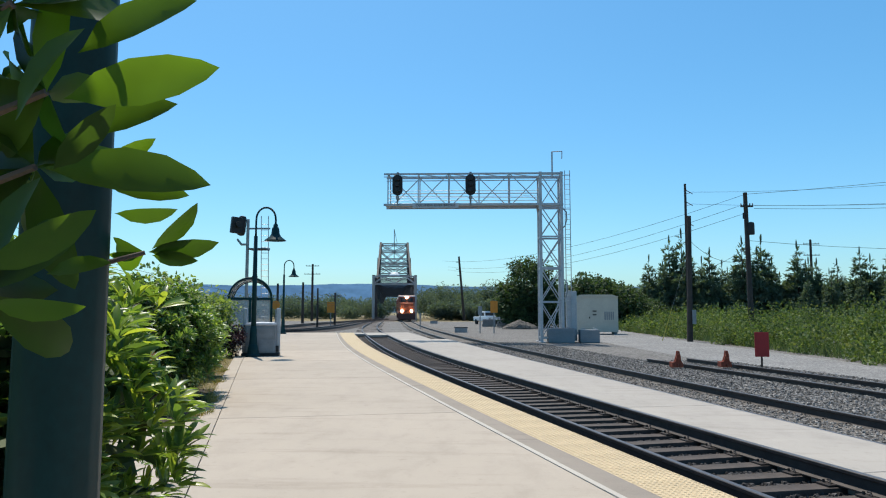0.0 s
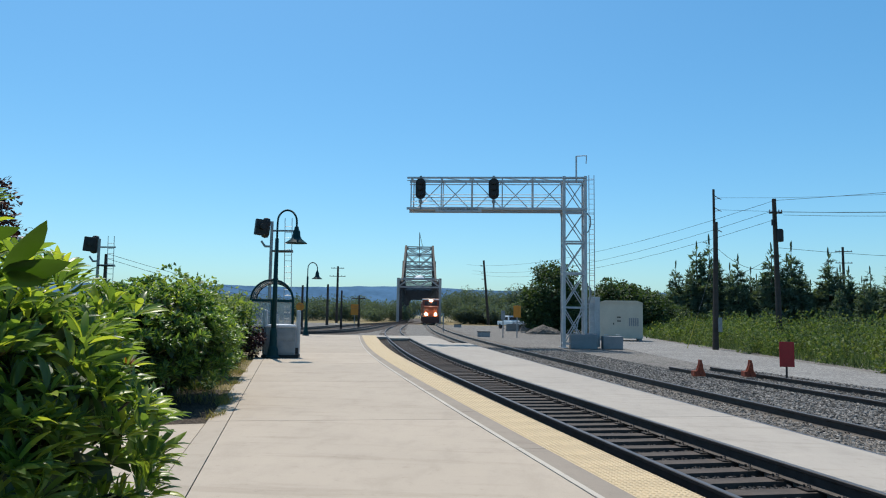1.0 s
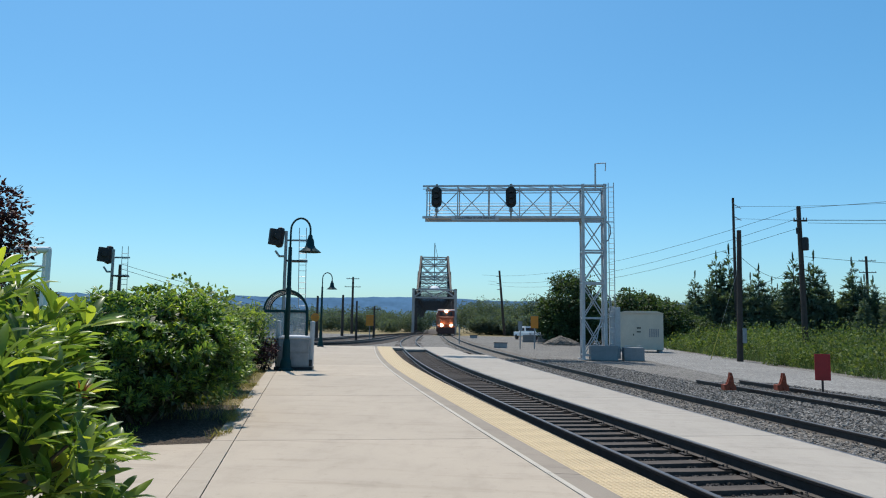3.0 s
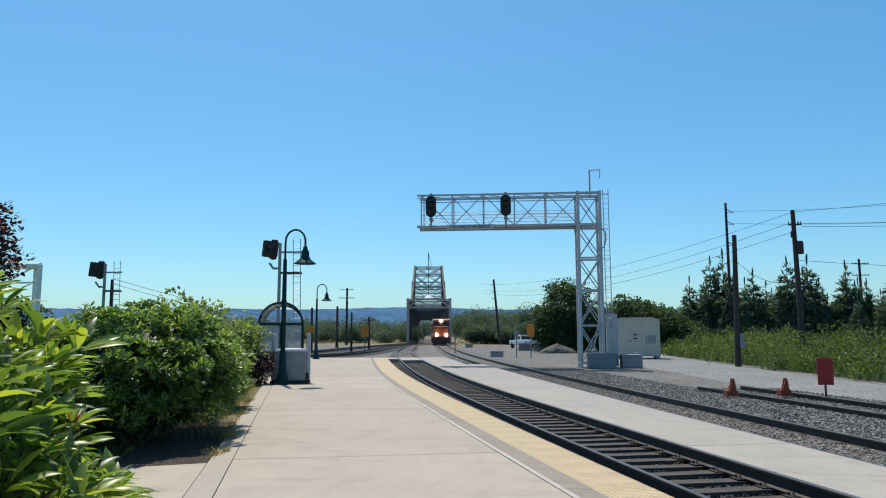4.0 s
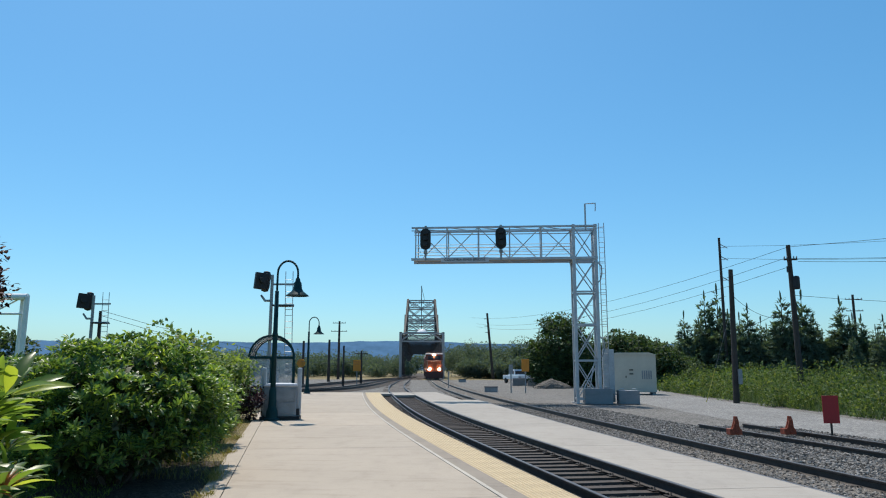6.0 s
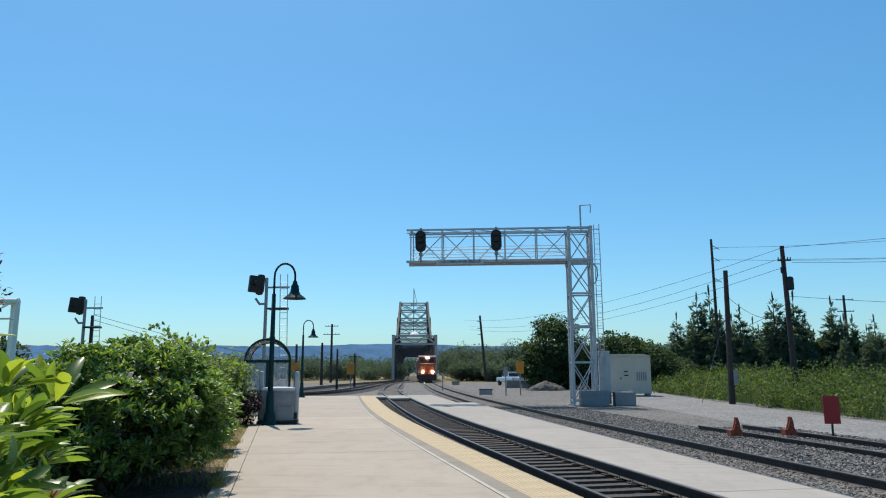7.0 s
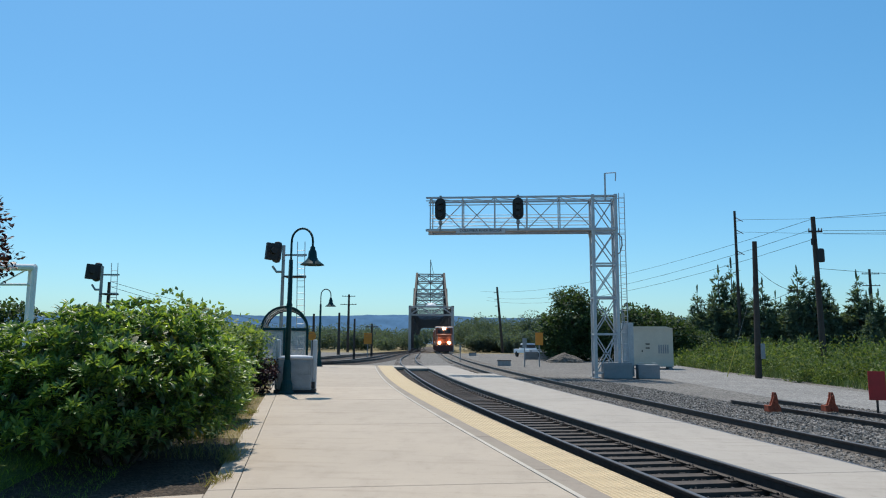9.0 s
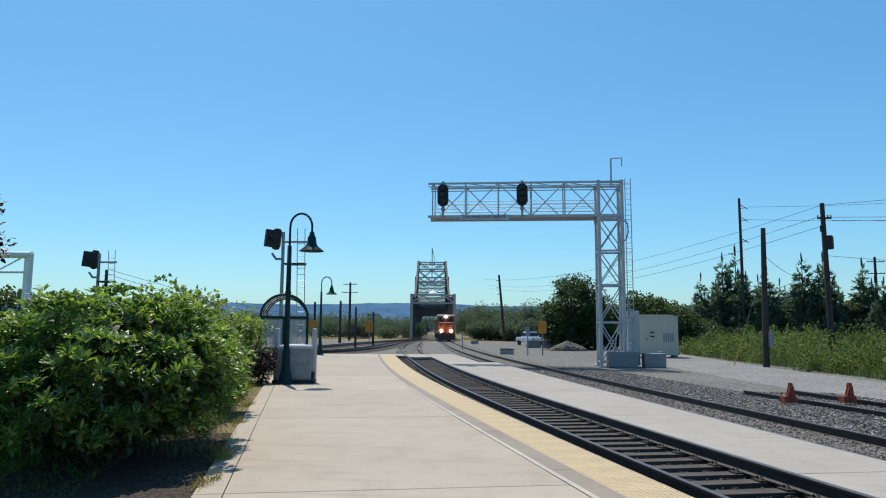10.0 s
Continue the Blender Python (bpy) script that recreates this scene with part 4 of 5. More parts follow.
tube(bm, (-0.32, -0.15, 8.6), (-0.32, -0.15, 8.2), 0.09, seg=8)
part("cutout", bm, M["black"], p2)
p1 = wood_pole((30.42, 101.7), 19.8, 0.24, "tall dark timber pole with three side insulators")
for z in (19.2, 17.5, 14.6):
    bm = B()
    tube(bm, (0.1, 0, z), (1.05, 0, z - 0.55), 0.06, seg=6)
    tube(bm, (0.1, 0, z - 0.5), (0.8, 0, z - 0.4), 0.04, seg=6)
    part("insulator_arm", bm, M["dullsteel"], p1)
wood_pole((51.5, 110), 12.6, 0.24, "distant timber pole above the conifers", arms=((11.9, 1.2, 0), (10.2, 1.2, 0)))
p4 = wood_pole((-1.75, 150.9), 13.3, 0.30, "leaning timber pole beside the far track", (-1.15, 0))
for z in (12.4, 10.9, 9.6):
    bm = B()
    bar(bm, (-1.15 * z / 13.3 - 0.75, -0.2, z), (-1.15 * z / 13.3, -0.2, z), 0.12)
    part("bracket", bm, M["pole"], p4)
wood_pole((-31.5, 138.6), 10.9, 0.28, "timber pole with two crossarms across the yard", arms=((10.5, 1.3, 0), (8.9, 1.6, 0)))
wood_pole((-24.40, 43.4), 5.05, 0.13, "short dark pole beside the signal mast")
wood_pole((-24.8, 90), 5.1, 0.20, "short timber post in the far yard")
wood_pole((-26.4, 110), 6.1, 0.24, "short timber post beside the far road")
wood_pole((-16.3, 75), 4.0, 0.13, "short timber post by the curving track")
wood_pole((-17.4, 90), 3.9, 0.16, "short pole with one crossarm by the track", arms=((3.5, 0.85, 0),))


def wire(a, b, sag, r=0.014):
    bm = B()
    a, b = Vector(a), Vector(b)
    pts = [a.lerp(b, k / 12) - Vector((0, 0, sag * 4 * (k / 12) * (1 - k / 12))) for k in range(13)]
    side = (b - a).cross(Vector((0, 0, 1))).normalized()
    rings = [[bm.verts.new(p + r * (math.cos(t) * side + math.sin(t) * Vector((0, 0, 1)))) for t in (0.0, 1.26, 2.51, 3.77, 5.03)] for p in pts]
    for m, n in zip(rings, rings[1:]):
        for k in range(5):
            bm.faces.new((m[k], m[(k + 1) % 5], n[(k + 1) % 5], n[k]))
    return solid("overhead_wire", bm, M["wire"], "thin dark overhead wire between poles", "wire", "overhead wires")


top2 = (18.9, 49.5, 9.6)
wire(top2, (60, 42, 14.5), 0.8)
wire((19.4, 49.4, 8.8), (60, 40, 10.5), 0.9)
wire((19.4, 49.4, 8.6), (60, 44, 11.6), 1.2)
wire(top2, (-5, 118, 10), 1.6)
wire((18.5, 49.4, 8.8), (-4, 118, 9), 1.7)
wire((18.6, 49.4, 8.2), (-4, 118, 8.5), 1.8)
wire((13.6, 44.7, 5.9), (18.95, 49.5, 5.2), 0.7)
wire((13.6, 44.7, 3.9), (18.95, 49.5, 6.0), 0.25)
wire((18.95, 49.5, 6.4), (60, 60, 8.4), 1.1)
wire((31.2, 101.7, 18.6), (110, 90, 26), 2.5, 0.02)
wire((31.2, 101.7, 16.9), (110, 92, 22), 2.5, 0.02)
wire((-23.9, 42.8, 5.0), (-12.6, 80, 2.4), 0.9)
wire((-23.9, 42.8, 4.7), (-14.6, 80, 2.2), 0.9)

# ---- siding: rail stops and red sign ----
bm = B()
prof = [(-0.22, 0.0), (0.24, 0.0), (0.22, 0.14), (0.13, 0.24), (0.11, 0.42), (0.05, 0.60), (-0.03, 0.60), (-0.05, 0.46), (-0.15, 0.24), (-0.24, 0.12)]
for sx in (-0.055, 0.055):
    f = [bm.verts.new((sx + 0.022, y, z)) for y, z in prof]
    g = [bm.verts.new((sx - 0.022, y, z)) for y, z in prof]
    bm.faces.new(f)
    bm.faces.new(g[::-1])
    for k in range(len(prof)):
        bm.faces.new((f[k], g[k], g[(k + 1) % len(prof)], f[(k + 1) % len(prof)]))
bmesh.ops.recalc_face_normals(bm, faces=bm.faces)
for y, z in ((0.0, 0.06), (0.0, 0.30), (0.02, 0.47)):
    tube(bm, (-0.13, y, z), (0.13, y, z), 0.05, seg=8)
STOPS = mesh_from("casting", bm, M["rust"])
bm = B()
box(bm, -0.15, -0.34, 0.0, 0.15, -0.20, 0.20, 0.02)
CLAMP = mesh_from("clamp", bm, M["rust"])
for x, y in ((6.52, 23.0), (8.10, 23.3)):
    th = thing("wheel_stop", "rusty orange wheel stop clamped on the siding rail", "wheel stop", "wheel stops on the siding", at=(x, y, RAILTOP - 0.10), turn=-82)
    for nm, me in (("casting", STOPS), ("clamp", CLAMP)):
        o = new(nm, me)
        o.parent = th
        o.scale = (0.8, 0.66, 0.84)

sign = thing("red_sign", "dark red rectangular board on a short post", "sign", at=(8.82, 22.3, -0.28))
bm = B()
tube(bm, (0, 0.04, 0), (0, 0.04, 1.1), 0.03, seg=8)
part("post", bm, M["pole"], sign)
bm = B()
box(bm, -0.21, -0.012, 0.46, 0.21, 0.012, 1.19, 0.006)
part("board", bm, M["red"], sign)


def marker(at, label, c, w, h, tall, disc=False):
    th = thing("track_sign", label, "sign", "small signs by the tracks", at=(at[0], at[1], -0.3))
    bm = B()
    tube(bm, (0, 0.05, 0), (0, 0.05, tall), 0.05, seg=8)
    part("post", bm, M["dullsteel"], th)
    bm = B()
    if disc:
        tube(bm, (0, -0.02, tall - h / 2), (0, 0.02, tall - h / 2), w / 2, seg=16)
    else:
        box(bm, -w / 2, -0.02, tall - h, w / 2, 0.02, tall, 0.008)
    part("board", bm, c, th)
    return th


marker((1.95, 61.4), "orange board on a post in the gravel", M["orange"], 0.62, 1.0, 2.75)
marker((0.76, 61.1), "narrow grey board on a thin post", M["dullsteel"], 0.34, 0.75, 2.3)
marker((-15.7, 79), "orange double board on a post beside the track", M["orange"], 0.85, 1.2, 2.9)
marker((-20.5, 74), "faded orange board on a post", M["orange"], 0.9, 1.0, 3.0, True)
marker((-5.4, 75), "thin grey marker post by the track", M["dullsteel"], 0.16, 0.5, 1.7)
for x, y in ((-5.9, 110), (-0.9, 63)):
    th = thing("track_box", "low dark trackside equipment box on the gravel", "trackside box", "trackside boxes", at=(x, y, -0.29))
    bm = B()
    box(bm, -0.55, -0.3, 0.0, 0.55, 0.3, 0.42, 0.04)
    part("body", bm, M["dullsteel"], th)
    bm = B()
    box(bm, -0.6, -0.34, 0.42, 0.6, 0.34, 0.48, 0.02)
    part("lid", bm, M["black"], th)

# truck, barrier and trackside things in the far yard
barrier = thing("concrete_barrier", "low grey concrete barrier beside the parked pickup", "barrier", at=(3.0, 88.0, -0.29), turn=4)
for k in range(2):
    bm = B()
    for x0, z0, w, h in ((-1.75 + 1.8 * k, 0.0, 1.7, 0.35), (-1.70 + 1.8 * k, 0.35, 1.6, 0.55)):
        box(bm, x0, -0.3 if z0 == 0 else -0.18, z0, x0 + w, 0.3 if z0 == 0 else 0.18, z0 + h, 0.03)
    part("segment", bm, M["block"], barrier)

truck = thing("pickup_truck", "white service pickup parked in the yard", "truck", at=(2.1, 105, -0.29), turn=24)
bm = B()
box(bm, -0.95, -2.6, 0.55, 0.95, 2.6, 1.12, 0.08)
part("body", bm, M["white"], truck)
bm = B()
vs = bmesh.ops.create_cube(bm, size=1.0, matrix=Matrix.Translation((0, -0.2, 1.5)) @ Matrix.Diagonal((1.8, 2.2, 0.85, 1)))["verts"]
for v in vs:
    if v.co.z > 1.5:
        v.co.x *= 0.82
        v.co.y = -0.2 + (v.co.y + 0.2) * 0.72
bmesh.ops.bevel(bm, geom=bm.edges[:], offset=0.06, segments=2, affect="EDGES")
part("cab", bm, M["white"], truck)
bm = B()
box(bm, -0.72, -1.24, 1.28, 0.72, -1.16, 1.72, 0.02)
part("windscreen", bm, M["black"], truck)
for sx in (-1, 1):
    bm = B()
    box(bm, sx * 0.87 - 0.02, -0.95, 1.28, sx * 0.87 + 0.02, 0.6, 1.72, 0.02)
    part("side_window", bm, M["black"], truck)
    bm = B()
    box(bm, sx * 0.70 - 0.14, -2.63, 0.75, sx * 0.70 + 0.14, -2.58, 0.95, 0.02)
    part("headlight", bm, M["galv"], truck)
    for y in (-1.65, 1.65):
        bm = B()
        tube(bm, (sx * 0.72, y, 0.38), (sx * 0.97, y, 0.38), 0.38, seg=18)
        part("wheel", bm, M["tyre"], truck)
bm = B()
box(bm, -0.95, -2.66, 0.42, 0.95, -2.5, 0.62, 0.03)
part("bumper", bm, M["black"], truck)

# ---- the river bridge ----
span = thing("truss_bridge", "long grey steel through-truss railway bridge", "railway bridge", at=(-17.65, 160, -0.35), turn=6.6)
HB, TOPZ, LEN, BAYS = 4.75, 9.9, 210.0, 30
# shaded and lit tones of one steel: truss inside, portal and tower lattice
BR, BL = M["bridge"], M["bridge_lit"]
for sx in (-1, 1):
    for k in range(BAYS + 1):
        y = LEN * k / BAYS
        bm = B()
        bar(bm, (sx * HB, y, 0), (sx * HB, y, TOPZ), 0.6 if k == 0 else 0.5)
        part("end_post" if k == 0 else "post", bm, BL if k == 0 else BR, span)
        if k < BAYS:
            bm = B()
            a, b = (0, TOPZ) if k % 2 else (TOPZ, 0)
            bar(bm, (sx * HB, y, a), (sx * HB, y + LEN / BAYS, b), 0.38)
            part("diagonal", bm, BR, span)
    for z in (0.3, TOPZ):
        bm = B()
        bar(bm, (sx * HB, 0, z), (sx * HB, LEN, z), 0.6)
        part("chord", bm, BR, span)
for k in range(BAYS + 1):
    y = LEN * k / BAYS
    for z in (TOPZ, TOPZ - 1.75) if k == 0 else (TOPZ - 0.1,):
        bm = B()
        bar(bm, (-HB, y, z), (HB, y, z), 0.34 if k == 0 else 0.22)
        part("portal_beam", bm, BL if k == 0 else BR, span)
    bm = B()
    for j in range(4):
        x0, x1 = -HB + 2 * HB * j / 4, -HB + 2 * HB * (j + 1) / 4
        bar(bm, (x0, y, TOPZ if j % 2 else TOPZ - 1.7), (x1, y, TOPZ - 1.7 if j % 2 else TOPZ), 0.3)
    if k == 0:
        part("sway_brace", bm, BL, span)
    else:
        bm.free()
    for sx in (-1, 1):
        bm = B()
        bar(bm, (sx * HB, y, TOPZ - (3.3 if k == 0 else 1.6)), (sx * (HB - 1.3), y, TOPZ - (1.8 if k == 0 else 0.2)), 0.26 if k == 0 else 0.16)
        part("knee_brace", bm, BR, span)
bm = B()
box(bm, -HB, -0.5, -0.5, HB, LEN, 0.02)
part("deck", bm, M["tie"], span)
# plain white dome added for an unidentified pale shape above the portal
bm = B()
lathe(bm, [(1.2, 0), (1.15, 0.35), (0.7, 0.8), (0.25, 0.95), (0.0, 1.0)], at=(0, 3, TOPZ + 0.15), seg=14)
part("dome_light", bm, M["white"], span, "white dome on the portal")
# the taller lattice over the turning span behind it
TY = 56.0
for sx in (-1, 1):
    for sy in (-9, -3, 3, 9):
        bm = B()
        w0, w1 = 4.85, 4.05
        zt = 22.6 if abs(sy) < 5 else 17.6
        bar(bm, (sx * w0, TY + sy * 1.2, 9), (sx * (w1 if abs(sy) < 5 else 4.6), TY + sy, zt), 0.5)
        part("tower_leg", bm, BR, span)
    for (ya, za), (yb, zb) in (((-20, 10), (-9, 17.6)), ((-9, 17.6), (-3, 22.6)), ((-3, 22.6), (3, 22.6)), ((3, 22.6), (9, 17.6)), ((9, 17.6), (20, 10))):
        bm = B()
        bar(bm, (sx * (4.85 - (za - 9) * 0.06), TY + ya, za), (sx * (4.85 - (zb - 9) * 0.06), TY + yb, zb), 0.55)
        part("top_chord", bm, BR, span)
for sy, zs in ((-3, (22.4, 20.2, 16.6, 13.4)), (3, (22.4, 20.2, 16.6)), (-9, (17.4, 15.2, 12.6)), (9, (17.4, 15.2))):
    for a, b in zip(zs, zs[1:] + (None,)):
        wa = 4.85 - (a - 9) * 0.06
        bm = B()
        bar(bm, (-wa, TY + sy, a), (wa, TY + sy, a), 0.32)
        part("tower_beam", bm, BL, span)
        if b:
            wb = 4.85 - (b - 9) * 0.06
            bm = B()
            bar(bm, (-wa, TY + sy, a), (0, TY + sy, b), 0.24)
            bar(bm, (wa, TY + sy, a), (0, TY + sy, b), 0.24)
            bar(bm, (0, TY + sy, a), (-wb, TY + sy, b), 0.18)
            bar(bm, (0, TY + sy, a), (wb, TY + sy, b), 0.18)
            part("tower_brace", bm, BL, span)
bm = B()
bar(bm, (0, TY - 3, 12.8), (0, TY - 3, 26.8), 0.22)
bar(bm, (0.1, TY - 3, 26.2), (0.9, TY - 3, 22.6), 0.12)
part("flag_mast", bm, BR, span)
bm = B()
pipe(bm, [(-1.8, TY - 3.4, 13.4), (1.8, TY - 3.4, 13.4)], 0.3)
part("walkway", bm, M["white"], span)

# ---- the train that has come off the bridge ----
def locomotive(at, turn):
    th = thing("locomotive", "orange diesel locomotive with its headlights lit", "locomotive", at=at, turn=turn)
    bm = B()
    box(bm, -1.5, 2.2, 1.25, 1.5, 21, 1.65, 0.04)
    part("frame", bm, M["locodark"], th)
    bm = B()
    box(bm, -1.05, 6.2, 1.65, 1.05, 20.4, 4.35, 0.12)
    part("hood", bm, M["loco"], th)
    bm = B()
    pr = [(1.2, 1.65), (1.2, 3.15), (2.5, 3.30), (2.75, 4.35), (3.1, 4.62), (6.2, 4.62), (6.2, 1.65)]
    f = [bm.verts.new((-1.5 if 2 < k < 6 or k > 1 else -1.15, y, z)) for k, (y, z) in enumerate(pr)]
    g = [bm.verts.new((1.5 if 2 < k < 6 or k > 1 else 1.15, y, z)) for k, (y, z) in enumerate(pr)]
    bm.faces.new(f)
    bm.faces.new(g[::-1])
    for k in range(len(pr)):
        bm.faces.new((f[k], g[k], g[(k + 1) % len(pr)], f[(k + 1) % len(pr)]))
    bmesh.ops.recalc_face_normals(bm, faces=bm.faces)
    cab = part("cab", bm, M["loco"], th)
    for s in (-1, 1):
        bm = B()
        bar(bm, (s * 0.62, 2.50, 3.45), (s * 0.62, 2.70, 4.12), 0.95, 0.05)
        part("windscreen", bm, M["black"], cab)
    bm = B()
    box(bm, -1.55, 2.62, 4.36, 1.55, 6.3, 4.52, 0.02)
    part("roof_edge", bm, M["white"], cab, "pale band along the roof edge")
    bm = B()
    box(bm, -1.5, 0.3, 0.25, 1.5, 1.15, 1.35, 0.05)
    part("pilot", bm, M["locodark"], th)
    bm = B()
    box(bm, -1.5, 0.9, 1.3, 1.5, 2.4, 1.62, 0.03)
    part("front_platform", bm, M["loco"], th)
    for x, y, z, r in ((-0.13, 2.62, 4.2, 0.11), (0.13, 2.62, 4.2, 0.11), (-0.85, 0.85, 1.75, 0.22), (0.85, 0.85, 1.75, 0.22)):
        bm = B()
        tube(bm, (x, y - 0.12, z), (x, y, z), r, seg=14)
        part("headlight", bm, M["headlight"], th, "lit lamp")
    for s in (-1, 1):
        bm = B()
        pipe(bm, [(s * 1.4, 0.95, 1.6), (s * 1.4, 0.95, 2.6), (s * 0.5, 0.95, 2.6), (s * 0.5, 0.95, 1.6)], 0.03, 6)
        part("handrail", bm, M["loco"], th)
        for yb in (4.2, 16.8):
            bm = B()
            box(bm, s * 1.1 - 0.15, yb - 2.0, 0.35, s * 1.1 + 0.15, yb + 2.0, 1.15, 0.05)
            part("bogie_frame", bm, M["locodark"], th)
            for w in (-1.6, 0, 1.6):
                bm = B()
                tube(bm, (s * 0.68, yb + w, 0.52), (s * 0.82, yb + w, 0.52), 0.52, seg=20)
                part("wheel", bm, M["rail"], th)
    bm = B()
    box(bm, -0.9, 7.8, 0.4, 0.9, 13.2, 1.25, 0.1)
    part("fuel_tank", bm, M["locodark"], th)
    return th


loco = locomotive((line_2(126.0), 126.0, RAILTOP), 6.65)
for k, lab in ((1, "second orange locomotive coupled behind the first"), (2, "third orange locomotive on the bridge")):
    y = 126.0 + 21.8 * k
    copy_thing(loco, pose(line_2(y), y, RAILTOP, 0, 0, 6.65))["label"] = lab

# ---- shrubs ----
rhododendron("rhododendron", "large rhododendron with glossy leaves overhanging the platform", (-2.04, 3.28, -0.04), (0.97, 1.05, 0.98), 950, 0.122, M["rhodo"], 11, 0.05, 2.8, 11, 0.85, 0.72, 16, taper=0.05)
rhododendron("rhododendron", "broad dark rhododendron shading the paving", (-5.58, 12.15, -0.04), (1.38, 2.05, 0.95), 3300, 0.112, M["rhodo_mid"], 23, 0.10, 2.0, 10, 0.75, 0.9, shags=1.5)
rhododendron("rhododendron", "rhododendron beside the broad one, farther along", (-6.85, 16.7, -0.04), (1.2, 1.35, 0.84), 1300, 0.115, M["rhodo_mid"], 31, 0.12, 2.5, 10, 0.75, 0.9, shags=1.5)
rhododendron("rhododendron", "low rhododendron at the lawn side", (-7.6, 13.2, -0.04), (1.0, 1.2, 0.55), 1300, 0.112, M["rhodo_mid"], 37, 0.08, 2.1, 11, 0.6)

# the branch that hangs before the nearest lamp post
rngs = np.random.default_rng(5)
FOOT = np.array((-0.64, 1.25, -0.04))
sprig = thing("rhododendron", "rhododendron branch with large leaves around a lamp post", "shrub", "shrubs along the platform", at=tuple(FOOT))
LARGE = [
    (-0.094, 1.102, 1.685, -0.007, 1.100, 1.727),
    (-0.106, 1.107, 1.652, 0.005, 1.123, 1.681),
    (-0.112, 1.145, 1.634, -0.038, 1.146, 1.661),
    (-0.132, 1.128, 1.604, -0.013, 1.161, 1.599),
    (-0.117, 1.184, 1.605, -0.044, 1.192, 1.593),
    (-0.095, 1.080, 1.592, -0.047, 1.071, 1.635),
    (-0.101, 1.046, 1.618, -0.052, 1.029, 1.676),
    (-0.107, 1.033, 1.518, -0.043, 1.045, 1.557),
    (-0.121, 1.121, 1.521, -0.073, 1.121, 1.531),
    (-0.123, 1.060, 1.499, -0.063, 1.072, 1.494),
]
SMALL = [
    (-0.228, 1.524, 1.576, -0.158, 1.503, 1.631),
    (-0.232, 1.522, 1.572, -0.137, 1.518, 1.582),
    (-0.228, 1.525, 1.568, -0.162, 1.510, 1.559),
    (-0.259, 1.481, 1.618, -0.176, 1.476, 1.619),
    (-0.177, 1.309, 1.646, -0.123, 1.294, 1.667),
]
LEAVES = [(np.array(v[:3]), np.array(v[3:])) for v in LARGE + SMALL]
# rosettes that carry them, and more leaves behind and beside
NODES = [(-0.115, 1.10, 1.655), (-0.14, 1.13, 1.605), (-0.125, 1.06, 1.505), (-0.11, 1.05, 1.70), (-0.24, 1.53, 1.572), (-0.20, 1.16, 1.56), (-0.22, 1.20, 1.68)]
for node in NODES:
    b = np.array(node)
    for k in range(9 if node[1] < 1.4 else 2):
        d = np.array((rngs.uniform(-1.0, 0.25), rngs.uniform(-0.1, 0.7), rngs.uniform(-0.45, 0.75)))
        LEAVES.append((b, b + d / np.linalg.norm(d) * rngs.uniform(0.08, 0.125)))
    bm = B()
    q = Vector(node) - Vector(FOOT)
    knee = Vector((q.x * 0.12, q.y * 0.3, q.z * 0.86))
    bend = knee.lerp(q, 0.6) + Vector((-0.03, 0.0, 0.03))
    tube(bm, (0, 0, 0), knee, 0.010, 0.007, 6)
    tube(bm, knee, bend, 0.007, 0.005, 6)
    tube(bm, bend, q, 0.005, 0.003, 6)
    part("stem", bm, M["bark"], sprig)
for _ in range(10):
    b = np.array((rngs.uniform(-0.42, -0.26), rngs.uniform(1.15, 1.35), rngs.uniform(0.7, 1.5)))
    for k in range(7):
        d = np.array((rngs.uniform(-0.8, 0.5), rngs.uniform(-0.6, 0.6), rngs.uniform(-0.3, 0.8)))
        LEAVES.append((b, b + d / np.linalg.norm(d) * rngs.uniform(0.07, 0.11)))
P = np.array([b for b, _ in LEAVES]) - FOOT
D = np.array([t for _, t in LEAVES]) - FOOT - P
# leaf colour darkened to stand for undersides seen against the sun
M["backlit"] = leafy("backlit_leaf", (0.016, 0.036, 0.006), (0.036, 0.074, 0.010), 0.4, 0.60, (0.058, 0.115, 0.010), (9.0, 0.45, 1.4))
o = new("foliage", blades("foliage", P, D, np.linalg.norm(D, axis=1), 0.98, M["backlit"], rngs, up=np.array((0.0, -1.0, -0.30))))
o.parent = sprig


